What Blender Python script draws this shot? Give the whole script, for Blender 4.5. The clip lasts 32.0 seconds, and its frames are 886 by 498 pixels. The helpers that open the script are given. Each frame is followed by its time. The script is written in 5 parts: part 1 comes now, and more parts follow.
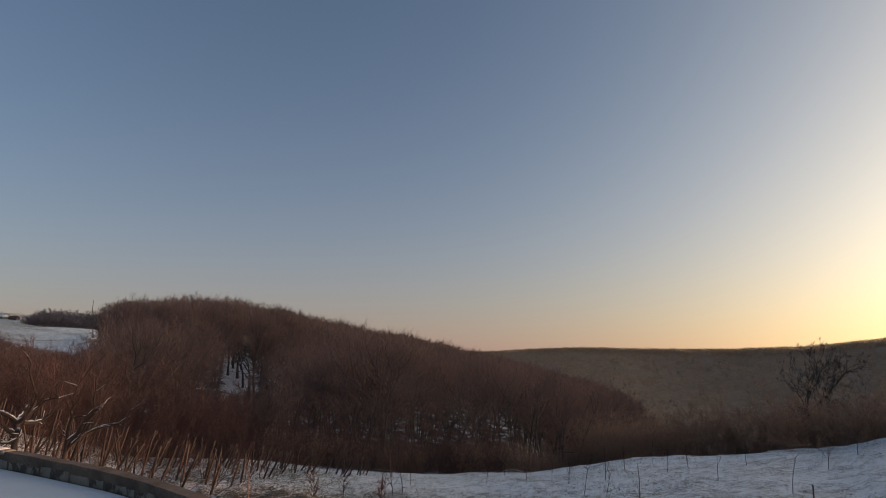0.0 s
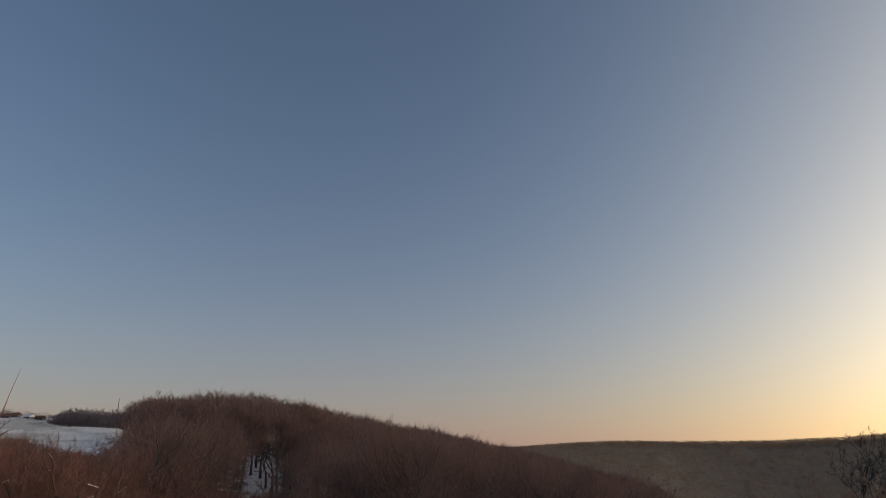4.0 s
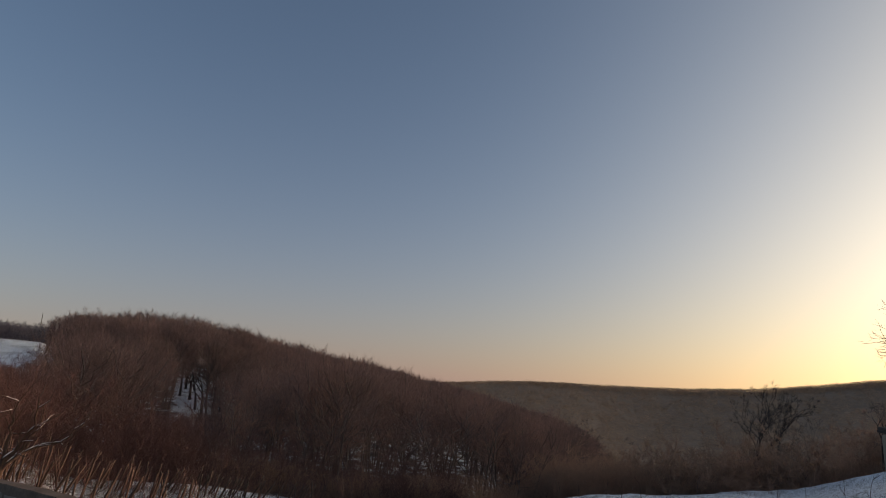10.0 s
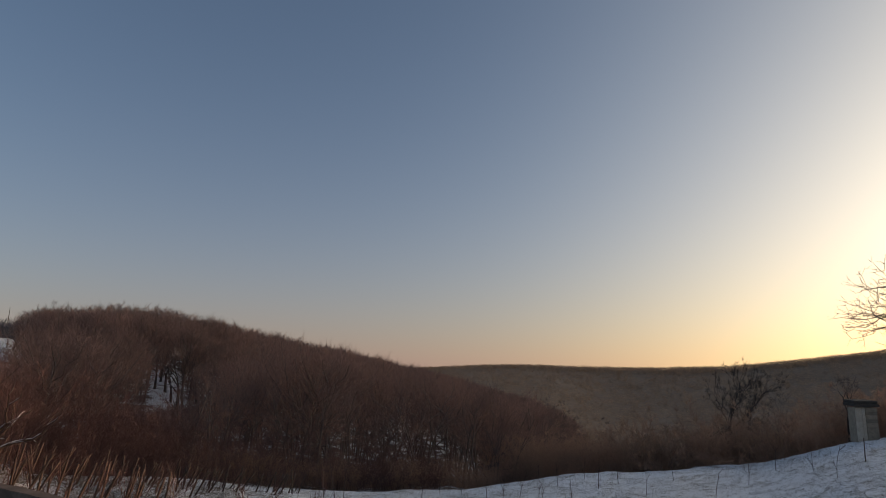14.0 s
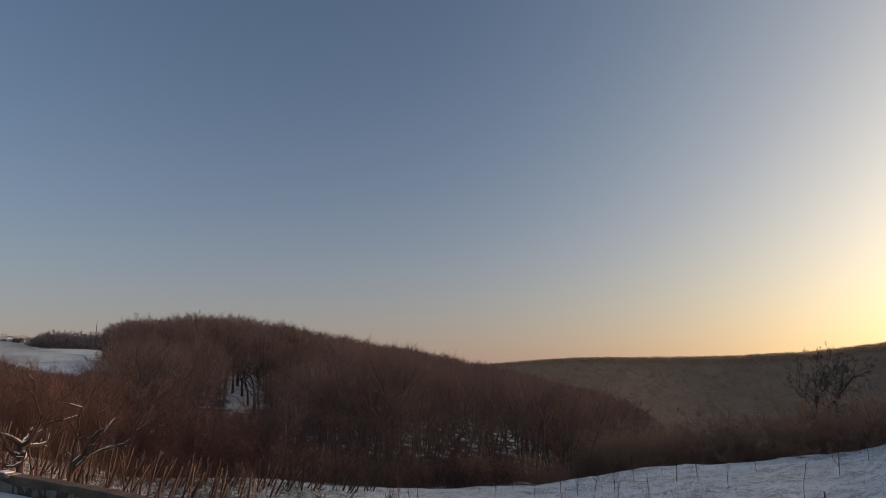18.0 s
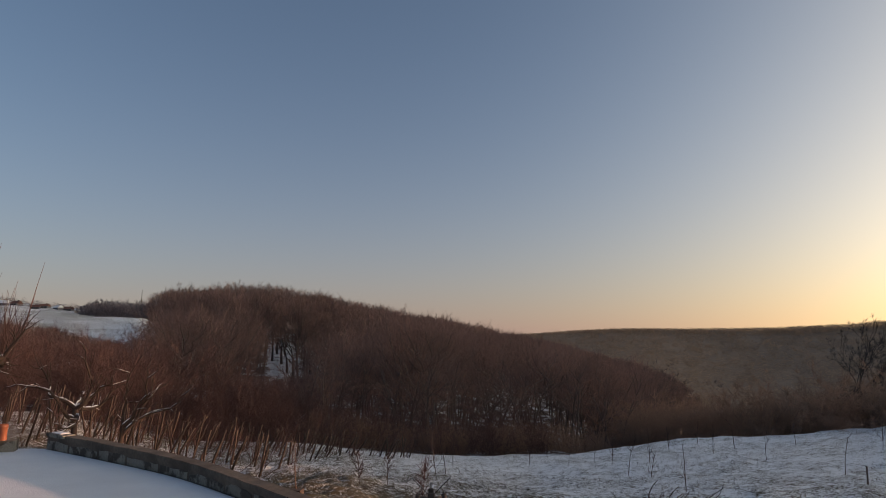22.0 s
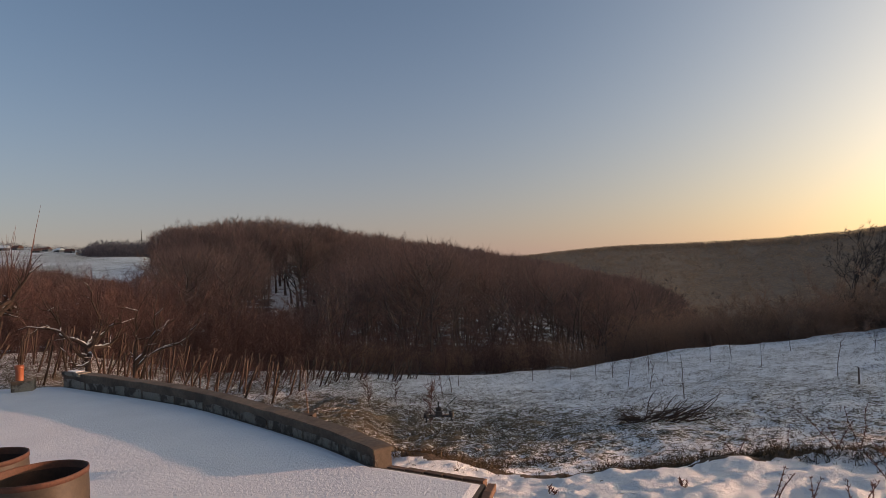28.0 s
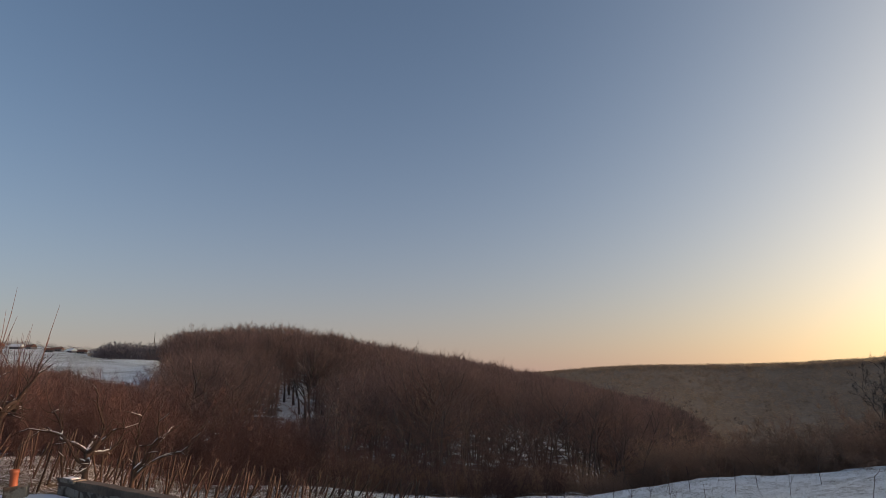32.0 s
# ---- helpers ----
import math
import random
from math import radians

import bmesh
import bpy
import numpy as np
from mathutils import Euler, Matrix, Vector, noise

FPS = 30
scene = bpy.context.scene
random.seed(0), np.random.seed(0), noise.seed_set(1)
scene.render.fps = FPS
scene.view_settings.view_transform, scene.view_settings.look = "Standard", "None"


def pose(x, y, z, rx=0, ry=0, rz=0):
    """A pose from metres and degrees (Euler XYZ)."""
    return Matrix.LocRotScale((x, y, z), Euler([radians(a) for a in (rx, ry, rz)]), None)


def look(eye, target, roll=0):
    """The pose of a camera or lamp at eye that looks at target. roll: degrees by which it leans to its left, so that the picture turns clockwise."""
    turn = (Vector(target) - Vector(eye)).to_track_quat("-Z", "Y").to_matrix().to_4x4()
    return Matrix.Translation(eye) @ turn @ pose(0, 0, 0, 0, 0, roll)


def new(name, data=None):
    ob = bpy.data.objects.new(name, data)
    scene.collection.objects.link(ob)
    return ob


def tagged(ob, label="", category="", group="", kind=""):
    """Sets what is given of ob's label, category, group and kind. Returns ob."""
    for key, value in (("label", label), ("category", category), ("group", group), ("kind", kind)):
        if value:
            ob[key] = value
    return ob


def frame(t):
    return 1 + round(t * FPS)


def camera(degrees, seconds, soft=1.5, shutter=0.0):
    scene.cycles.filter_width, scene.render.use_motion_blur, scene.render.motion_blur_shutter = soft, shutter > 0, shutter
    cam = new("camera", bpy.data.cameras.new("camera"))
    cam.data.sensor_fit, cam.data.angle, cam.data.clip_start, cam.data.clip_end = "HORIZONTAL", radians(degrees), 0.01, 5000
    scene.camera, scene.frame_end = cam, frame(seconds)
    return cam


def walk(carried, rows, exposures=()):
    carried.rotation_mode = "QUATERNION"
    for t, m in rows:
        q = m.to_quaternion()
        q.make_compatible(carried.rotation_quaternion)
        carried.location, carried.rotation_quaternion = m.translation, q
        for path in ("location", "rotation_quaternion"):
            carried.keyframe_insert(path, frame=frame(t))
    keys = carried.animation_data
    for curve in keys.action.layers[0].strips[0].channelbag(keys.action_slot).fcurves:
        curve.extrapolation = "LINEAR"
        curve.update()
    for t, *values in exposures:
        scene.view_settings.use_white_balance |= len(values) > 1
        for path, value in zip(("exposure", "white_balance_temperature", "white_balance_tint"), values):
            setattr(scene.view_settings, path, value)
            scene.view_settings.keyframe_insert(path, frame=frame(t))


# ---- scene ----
from math import atan2, cos, hypot, sin, tan, pi

EYE = (0.0, 0.0, 2.2)


def aim(yaw, pitch, roll):
    """A view from the eye: degrees to the right of the valley's mouth, upwards, and of lean."""
    a, b = radians(yaw), radians(pitch)
    return look(EYE, (EYE[0] + cos(b) * sin(a), EYE[1] + cos(b) * cos(a), EYE[2] + sin(b)), roll)


ROWS = (
    (0.0, -3.29, 10.10, 0.38),
    (0.5, -3.24, 12.06, 0.60),
    (1.0, -3.68, 14.55, 0.28),
    (1.5, -4.05, 16.95, -0.42),
    (2.0, -4.28, 18.36, -1.03),
    (2.5, -4.43, 19.06, -1.30),
    (4.5, -5.90, 17.30, -0.02),
    (5.0, -5.02, 15.59, 0.89),
    (5.5, -4.25, 14.28, 1.58),
    (6.0, -3.89, 13.31, 2.18),
    (6.5, -3.61, 12.73, 2.54),
    (7.0, -3.22, 12.17, 3.03),
    (7.5, -2.85, 11.71, 3.32),
    (8.0, -2.36, 11.80, 3.39),
    (8.5, -1.87, 11.85, 3.58),
    (9.0, -1.44, 12.10, 3.74),
    (9.5, -0.90, 12.34, 3.36),
    (10.0, -0.22, 12.76, 2.62),
    (10.5, 0.61, 12.52, 2.24),
    (11.0, 1.89, 12.64, 2.32),
    (11.5, 2.59, 13.48, 2.62),
    (12.0, 1.67, 13.80, 2.42),
    (12.5, 0.88, 13.56, 1.84),
    (13.0, 0.91, 13.12, 1.20),
    (13.5, 1.98, 11.51, 1.45),
    (15.5, 0.87, 12.31, -0.77),
    (16.0, -0.24, 12.67, -0.56),
    (16.5, -1.24, 12.29, -0.53),
    (17.0, -1.97, 11.80, -0.83),
    (17.5, -2.85, 11.53, -0.69),
    (18.0, -3.50, 11.26, -0.88),
    (18.5, -3.97, 11.28, -0.93),
    (19.0, -4.31, 11.38, -0.82),
    (19.5, -4.60, 11.54, -0.49),
    (20.0, -4.89, 11.16, -0.02),
    (20.5, -5.05, 10.32, 0.11),
    (21.0, -5.53, 9.53, 0.38),
    (21.5, -6.12, 8.90, 0.08),
    (22.0, -6.71, 8.64, -0.42),
    (22.5, -6.87, 9.23, -0.43),
    (23.0, -7.56, 9.18, -0.38),
    (23.5, -8.83, 7.88, -0.94),
    (24.0, -9.39, 7.07, -1.40),
    (24.5, -8.16, 5.08, -1.17),
    (25.0, -6.29, 3.30, -0.25),
    (25.5, -4.59, 2.44, -0.05),
    (27.5, -6.40, 0.84, -2.76),
    (28.0, -6.75, 1.90, -2.99),
    (28.5, -6.97, 3.05, -3.48),
    (29.0, -7.20, 5.14, -3.76),
    (29.5, -7.69, 9.30, -3.39),
    (30.0, -8.23, 11.66, -3.36),
    (30.5, -8.26, 11.90, -3.15),
    (31.0, -8.10, 11.69, -2.40),
    (31.5, -7.67, 11.72, -2.24),
    (32.0, -7.70, 12.07, -1.08),
)

EXPOSURES = ((0.0, 0.06), (4.5, 0.0), (12.0, 0.0), (20.0, 0.04), (22.0, 0.12), (24.0, 0.24), (25.5, 0.16), (27.5, 0.16), (28.5, 0.20), (30.5, 0.26), (32.0, 0.26))
cam = camera(70, 32.0, soft=0.7)
walk(cam, [(t, aim(y, p, r)) for t, y, p, r in ROWS], EXPOSURES)

# ---- world and sun ----
SUN_AZ, SUN_EL = 78.0, 5.6
sa, se = radians(SUN_AZ), radians(SUN_EL)
world = bpy.data.worlds.new("winter_sky")
scene.world = world
world.use_nodes = True
wt = world.node_tree
sky = wt.nodes.new("ShaderNodeTexSky")
sky.sky_type = "NISHITA"
sky.sun_disc = False
sky.sun_elevation = se
sky.sun_rotation = sa
sky.altitude = 200
sky.air_density = 1.0
sky.dust_density = 0.6
sky.ozone_density = 2.6


def wmath(op, a, b=0.0):
    n = wt.nodes.new("ShaderNodeMath")
    n.operation = op
    for k, v in enumerate((a, b)):
        if isinstance(v, (int, float)):
            n.inputs[k].default_value = v
        else:
            wt.links.new(v, n.inputs[k])
    return n.outputs[0]


def wtint(col, fac):
    n = wt.nodes.new("ShaderNodeVectorMath")
    n.operation = "SCALE"
    n.inputs[0].default_value = col
    wt.links.new(fac, n.inputs["Scale"])
    return n.outputs[0]


def wsum(a, b):
    n = wt.nodes.new("ShaderNodeVectorMath")
    n.operation = "ADD"
    wt.links.new(a, n.inputs[0])
    wt.links.new(b, n.inputs[1])
    return n.outputs[0]


# frosty haze: a wide warm aureole round the sun, and a dusky band low all round
wc = wt.nodes.new("ShaderNodeTexCoord")
wd = wt.nodes.new("ShaderNodeVectorMath")
wd.operation = "DOT_PRODUCT"
wt.links.new(wc.outputs["Generated"], wd.inputs[0])
wd.inputs[1].default_value = (sin(sa) * cos(se), cos(sa) * cos(se), sin(se))
ws = wt.nodes.new("ShaderNodeSeparateXYZ")
wt.links.new(wc.outputs["Generated"], ws.inputs[0])
up = wmath("MAXIMUM", ws.outputs[2], 0.0)
low = wmath("EXPONENT", wmath("MULTIPLY", up, -7.0))
outer = wmath("EXPONENT", wmath("MULTIPLY", wmath("SUBTRACT", wd.outputs["Value"], 1.0), 6.2))
high = wmath("MULTIPLY", wmath("SUBTRACT", 1.0, low), wmath("EXPONENT", wmath("MULTIPLY", up, -1.9)))
inner = wmath("EXPONENT", wmath("MULTIPLY", wmath("SUBTRACT", wd.outputs["Value"], 1.0), 5.5))
glow = wsum(wtint((5.8, 3.55, 0.98), wmath("MULTIPLY", inner, low)), wtint((4.3, 3.5, 2.15), wmath("MULTIPLY", outer, high)))
dusk = wtint((0.272, 0.174, 0.186), wmath("EXPONENT", wmath("MULTIPLY", up, -6.0)))
veil = wtint((0.018, 0.012, 0.012), wmath("ADD", wmath("MULTIPLY", up, 0.0), 1.0))
base = wt.nodes.new("ShaderNodeVectorMath")
base.operation = "SCALE"
wt.links.new(sky.outputs[0], base.inputs[0])
wt.links.new(wmath("MULTIPLY", wmath("SUBTRACT", 1.0, wmath("MULTIPLY", low, 0.84)), 0.160), base.inputs["Scale"])
cool = wt.nodes.new("ShaderNodeVectorMath")
cool.operation = "MULTIPLY"
wt.links.new(base.outputs[0], cool.inputs[0])
cool.inputs[1].default_value = (1.045, 1.0, 0.965)
wt.links.new(wsum(wsum(cool.outputs[0], glow), wsum(dusk, veil)), wt.nodes["Background"].inputs["Color"])
wt.nodes["Background"].inputs["Strength"].default_value = 1.0
sun = new("sun", bpy.data.lights.new("sun", "SUN"))
sun.data.energy = 5.4
sun.data.angle = radians(0.6)
sun.data.color = (1.0, 0.56, 0.36)
sun.matrix_world = look((0, 0, 60), (-sin(sa) * cos(se), -cos(sa) * cos(se), 60 - sin(se)))


# ---- materials ----
def material(name, rough=0.8, metal=0.0):
    m = bpy.data.materials.new(name)
    m.use_nodes = True
    b = m.node_tree.nodes["Principled BSDF"]
    b.inputs["Roughness"].default_value = rough
    b.inputs["Metallic"].default_value = metal
    return m, m.node_tree, b


def add_noise(nt, scale, detail=4.0, rough=0.6, coords="Object", stretch=None):
    tc = nt.nodes.new("ShaderNodeTexCoord")
    n = nt.nodes.new("ShaderNodeTexNoise")
    n.inputs["Scale"].default_value = scale
    n.inputs["Detail"].default_value = detail
    n.inputs["Roughness"].default_value = rough
    src = tc.outputs[coords]
    if stretch:
        mp = nt.nodes.new("ShaderNodeMapping")
        mp.inputs["Scale"].default_value = stretch
        nt.links.new(src, mp.inputs[0])
        src = mp.outputs[0]
    nt.links.new(src, n.inputs["Vector"])
    return n.outputs["Fac"]


def ramp(nt, fac, *stops):
    r = nt.nodes.new("ShaderNodeValToRGB")
    e = r.color_ramp.elements
    while len(e) < len(stops):
        e.new(0.5)
    for el, (pos, col) in zip(e, stops):
        el.position = pos
        el.color = (*col, 1) if len(col) == 3 else col
    nt.links.new(fac, r.inputs[0])
    return r.outputs[0]


def mix(nt, fac, a, b):
    m = nt.nodes.new("ShaderNodeMix")
    m.data_type = "RGBA"
    for sock, v in ((m.inputs[0], fac), (m.inputs[6], a), (m.inputs[7], b)):
        if isinstance(v, (int, float)):
            sock.default_value = v
        elif isinstance(v, tuple):
            sock.default_value = (*v, 1)
        else:
            nt.links.new(v, sock)
    return m.outputs[2]


def bump(nt, b, fac, strength, dist):
    n = nt.nodes.new("ShaderNodeBump")
    n.inputs["Strength"].default_value = strength
    n.inputs["Distance"].default_value = dist
    nt.links.new(fac, n.inputs["Height"])
    nt.links.new(n.outputs[0], b.inputs["Normal"])


def two_tone(name, dark, light, scale, rough=0.85, bump_scale=None, bump_dist=0.01, metal=0.0, vary=0.0):
    """A surface that wanders between two colours at two scales, with fine relief."""
    m, nt, b = material(name, rough, metal)
    big = add_noise(nt, scale)
    fine = add_noise(nt, scale * 9.0, 3.0)
    c = mix(nt, ramp(nt, big, (0.3, (0, 0, 0)), (0.7, (1, 1, 1))), dark, light)
    c = mix(nt, ramp(nt, fine, (0.35, (0, 0, 0)), (0.75, (0.55, 0.55, 0.55))), c, tuple(v * 0.62 for v in dark))
    if vary:
        oi = nt.nodes.new("ShaderNodeObjectInfo")
        hs = nt.nodes.new("ShaderNodeHueSaturation")
        mr = nt.nodes.new("ShaderNodeMapRange")
        mr.inputs[3].default_value, mr.inputs[4].default_value = 1 - vary, 1 + vary
        nt.links.new(oi.outputs["Random"], mr.inputs[0])
        nt.links.new(mr.outputs[0], hs.inputs["Value"])
        nt.links.new(c, hs.inputs["Color"])
        c = hs.outputs[0]
    nt.links.new(c, b.inputs["Base Color"])
    if bump_scale:
        bump(nt, b, add_noise(nt, bump_scale, 5.0), 0.7, bump_dist)
    return m


def twig_material(name, a, b2, thin=0.0):
    """Bare twigs: colour wanders from clump to clump; thin lets light through, added to brighten backlit crowns."""
    m, nt, b = material(name, 0.9)
    geo = nt.nodes.new("ShaderNodeNewGeometry")
    isl = geo.outputs["Random Per Island"]
    big = add_noise(nt, 0.09, 3.0, coords="Object")
    c = mix(nt, isl, a, b2)
    c = mix(nt, ramp(nt, big, (0.35, (0, 0, 0)), (0.65, (0.6, 0.6, 0.6))), c, tuple(v * 0.55 for v in a))
    crowns = ramp(nt, add_noise(nt, 0.24, 2.0, 0.5), (0.40, (0.72, 0.74, 0.76)), (0.60, (1.18, 1.10, 1.06)))
    mul = nt.nodes.new("ShaderNodeMix")
    mul.data_type, mul.blend_type = "RGBA", "MULTIPLY"
    mul.inputs[0].default_value = 1.0
    nt.links.new(c, mul.inputs[6])
    nt.links.new(crowns, mul.inputs[7])
    c = mul.outputs[2]
    nt.links.new(c, b.inputs["Base Color"])
    if thin:
        tr = nt.nodes.new("ShaderNodeBsdfTranslucent")
        nt.links.new(c, tr.inputs["Color"])
        mx = nt.nodes.new("ShaderNodeMixShader")
        mx.inputs[0].default_value = thin
        nt.links.new(b.outputs[0], mx.inputs[1])
        nt.links.new(tr.outputs[0], mx.inputs[2])
        nt.links.new(mx.outputs[0], nt.nodes["Material Output"].inputs["Surface"])
    return m


SNOW = (0.86, 0.88, 0.90)


def snow_material():
    m, nt, b = material("smooth_snow", 0.6)
    n = add_noise(nt, 0.8, 5.0)
    c = ramp(nt, n, (0.3, (0.73, 0.725, 0.74)), (0.7, (0.82, 0.815, 0.825)))
    nt.links.new(c, b.inputs["Base Color"])
    fine = add_noise(nt, 26.0, 3.0, 0.7)
    bump(nt, b, fine, 0.8, 0.02)
    return m


def ground_material():
    """Thin wind-blown snow with dead grass and earth showing through in patches."""
    m, nt, b = material("snowy_ground", 0.8)
    def m2(op, a, c):
        n = nt.nodes.new("ShaderNodeMath")
        n.operation = op
        for k, v in enumerate((a, c)):
            if isinstance(v, (int, float)):
                n.inputs[k].default_value = v
            else:
                nt.links.new(v, n.inputs[k])
        return n.outputs[0]

    at = nt.nodes.new("ShaderNodeAttribute")
    at.attribute_name = "bare"
    fine = m2("ADD", m2("MULTIPLY", add_noise(nt, 7.5, 6.0, 0.75, "Object", (0.72, 1.0, 1.0)), 0.24), m2("ADD", m2("MULTIPLY", add_noise(nt, 18.0, 5.0, 0.75, "Object", (0.72, 1.0, 1.0)), 0.42), m2("MULTIPLY", add_noise(nt, 40.0, 4.0, 0.7, "Object", (0.72, 1.0, 1.0)), 0.34)))
    cover = m2("ADD", at.outputs["Fac"], m2("MULTIPLY", m2("SUBTRACT", fine, 0.5), 7.2))
    fac = ramp(nt, cover, (0.46, (1, 1, 1)), (0.54, (0, 0, 0)))
    grass = ramp(nt, add_noise(nt, 0.9, 4.0), (0.3, (0.034, 0.028, 0.015)), (0.52, (0.085, 0.060, 0.028)), (0.72, (0.050, 0.048, 0.020)))
    snow = ramp(nt, add_noise(nt, 5.0, 3.0), (0.3, (0.82, 0.835, 0.87)), (0.7, (0.90, 0.905, 0.92)))
    nt.links.new(mix(nt, fac, grass, snow), b.inputs["Base Color"])
    bump(nt, b, m2("SUBTRACT", m2("MULTIPLY", fac, 0.35), m2("MULTIPLY", fine, 0.4)), 0.9, 0.09)
    return m


def litter_material():
    """Leaf litter under the trees, with snow left in patches, most of it in the glades."""
    m, nt, b = material("woodland_floor", 0.95)
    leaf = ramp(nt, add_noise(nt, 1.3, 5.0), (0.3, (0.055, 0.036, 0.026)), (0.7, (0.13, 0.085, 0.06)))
    at = nt.nodes.new("ShaderNodeAttribute")
    at.attribute_name = "glade"
    ad = nt.nodes.new("ShaderNodeMath")
    ad.operation = "ADD"
    nt.links.new(add_noise(nt, 0.45, 6.0, 0.7), ad.inputs[0])
    nt.links.new(at.outputs["Fac"], ad.inputs[1])
    fac = ramp(nt, ad.outputs[0], (0.50, (0, 0, 0)), (0.60, (0.85, 0.85, 0.85)))
    nt.links.new(mix(nt, fac, leaf, SNOW), b.inputs["Base Color"])
    bump(nt, b, add_noise(nt, 2.0, 5.0), 0.8, 0.15)
    return m


MAT_SNOW = snow_material()
MAT_LITTER = litter_material()
# haze over the far ridge is put into this lighter floor colour
MAT_FARFLOOR_HAZE = two_tone("haze_lifted_far_floor", (0.27, 0.190, 0.128), (0.34, 0.242, 0.166), 0.03, 0.95)


def bank_material():
    """Lumpy wind-crusted snow."""
    m, nt, b = material("crusted_snow", 0.65)
    c = ramp(nt, add_noise(nt, 1.2, 5.0), (0.3, (0.84, 0.85, 0.88)), (0.7, (0.91, 0.915, 0.93)))
    dirt = ramp(nt, add_noise(nt, 6.0, 6.0, 0.7), (0.66, (0, 0, 0)), (0.74, (0.7, 0.7, 0.7)))
    nt.links.new(mix(nt, dirt, c, (0.25, 0.18, 0.12)), b.inputs["Base Color"])
    bump(nt, b, add_noise(nt, 6.0, 7.0, 0.7), 1.0, 0.10)
    return m


MAT_BANK = bank_material()
MAT_GROUND = ground_material()
MAT_BARK = two_tone("grey_brown_bark", (0.105, 0.077, 0.064), (0.215, 0.160, 0.134), 1.6, 0.92, 9.0, 0.02)
MAT_TWIG = twig_material("red_brown_twigs", (0.270, 0.170, 0.143), (0.400, 0.257, 0.216), 0.40)
MAT_DARK = two_tone("dark_bark", (0.045, 0.034, 0.028), (0.095, 0.072, 0.060), 1.6, 0.92)
MAT_BRUSH = twig_material("russet_brush_twigs", (0.112, 0.064, 0.057), (0.190, 0.110, 0.096), 0.30)
MAT_HEDGE = twig_material("dark_hedge_twigs", (0.31, 0.205, 0.150), (0.45, 0.300, 0.218), 0.5)
# purple-grey with the haze before the copse mixed into the colour
MAT_COPSE_HAZE = twig_material("haze_grey_twigs", (0.19, 0.165, 0.185), (0.25, 0.215, 0.23), 0.4)
# twigs of the far ridge, lightened to stand for haze
MAT_FAR_HAZE = twig_material("haze_lifted_far_twigs", (0.47, 0.338, 0.232), (0.56, 0.405, 0.280), 0.5)
MAT_FRUIT = two_tone("fruit_tree_bark", (0.046, 0.030, 0.022), (0.095, 0.060, 0.045), 5.0, 0.9, 30.0, 0.006)
MAT_STAKE = two_tone("weathered_stake_wood", (0.034, 0.022, 0.016), (0.090, 0.058, 0.040), 4.0, 0.88, 40.0, 0.004, vary=0.3)
MAT_CONCRETE = two_tone("weathered_concrete", (0.062, 0.046, 0.034), (0.165, 0.128, 0.094), 1.6, 0.9, 22.0, 0.006)


def smeared_material():
    """Cement smeared unevenly over dark blocks."""
    m, nt, b = material("smeared_cement_block", 0.92)
    smear = ramp(nt, add_noise(nt, 3.4, 5.0, 0.6), (0.43, (0, 0, 0)), (0.53, (1, 1, 1)))
    grain = ramp(nt, add_noise(nt, 28.0, 4.0), (0.3, (0.70, 0.70, 0.70)), (0.7, (1, 1, 1)))
    pale = ramp(nt, add_noise(nt, 1.1, 3.0), (0.35, (0.17, 0.152, 0.125)), (0.65, (0.27, 0.25, 0.21)))
    c = mix(nt, smear, (0.068, 0.054, 0.042), pale)
    mul = nt.nodes.new("ShaderNodeMix")
    mul.data_type = "RGBA"
    mul.blend_type = "MULTIPLY"
    mul.inputs[0].default_value = 1.0
    nt.links.new(c, mul.inputs[6])
    nt.links.new(grain, mul.inputs[7])
    nt.links.new(mul.outputs[2], b.inputs["Base Color"])
    bump(nt, b, add_noise(nt, 30.0, 5.0), 0.8, 0.006)
    return m


MAT_BLOCK = smeared_material()
MAT_EARTH = two_tone("brown_earth", (0.040, 0.026, 0.016), (0.105, 0.066, 0.038), 2.5, 0.95, 16.0, 0.03)
MAT_BRICK = two_tone("old_red_brick", (0.11, 0.060, 0.040), (0.20, 0.115, 0.072), 8.0, 0.9, 45.0, 0.003, vary=0.25)
MAT_RUST = two_tone("rusty_steel", (0.050, 0.020, 0.012), (0.120, 0.046, 0.025), 6.0, 0.75, 60.0, 0.002)
MAT_DRUM = two_tone("worn_drum_paint", (0.030, 0.022, 0.015), (0.070, 0.048, 0.030), 5.0, 0.6, 40.0, 0.002)
MAT_DRUM_INSIDE = two_tone("dark_drum_inside", (0.018, 0.012, 0.010), (0.06, 0.028, 0.018), 5.0, 0.9)
MAT_PIPE = two_tone("orange_pvc_pipe", (0.27, 0.075, 0.032), (0.35, 0.11, 0.045), 6.0, 0.5)
MAT_GRASS = twig_material("dead_grass", (0.055, 0.040, 0.022), (0.14, 0.095, 0.050))
MAT_PLANK = two_tone("grey_shed_boards", (0.20, 0.165, 0.125), (0.34, 0.29, 0.22), 5.0, 0.9, 30.0, 0.004, vary=0.25)
MAT_PALE = two_tone("pale_whitewashed_board", (0.40, 0.35, 0.28), (0.55, 0.49, 0.40), 4.0, 0.85, 30.0, 0.003)
MAT_ROOF = two_tone("dark_roof_felt", (0.035, 0.03, 0.026), (0.075, 0.062, 0.052), 6.0, 0.9, 30.0, 0.01)
MAT_CARBON = two_tone("black_carbon_frame", (0.010, 0.010, 0.011), (0.022, 0.022, 0.024), 30.0, 0.7)
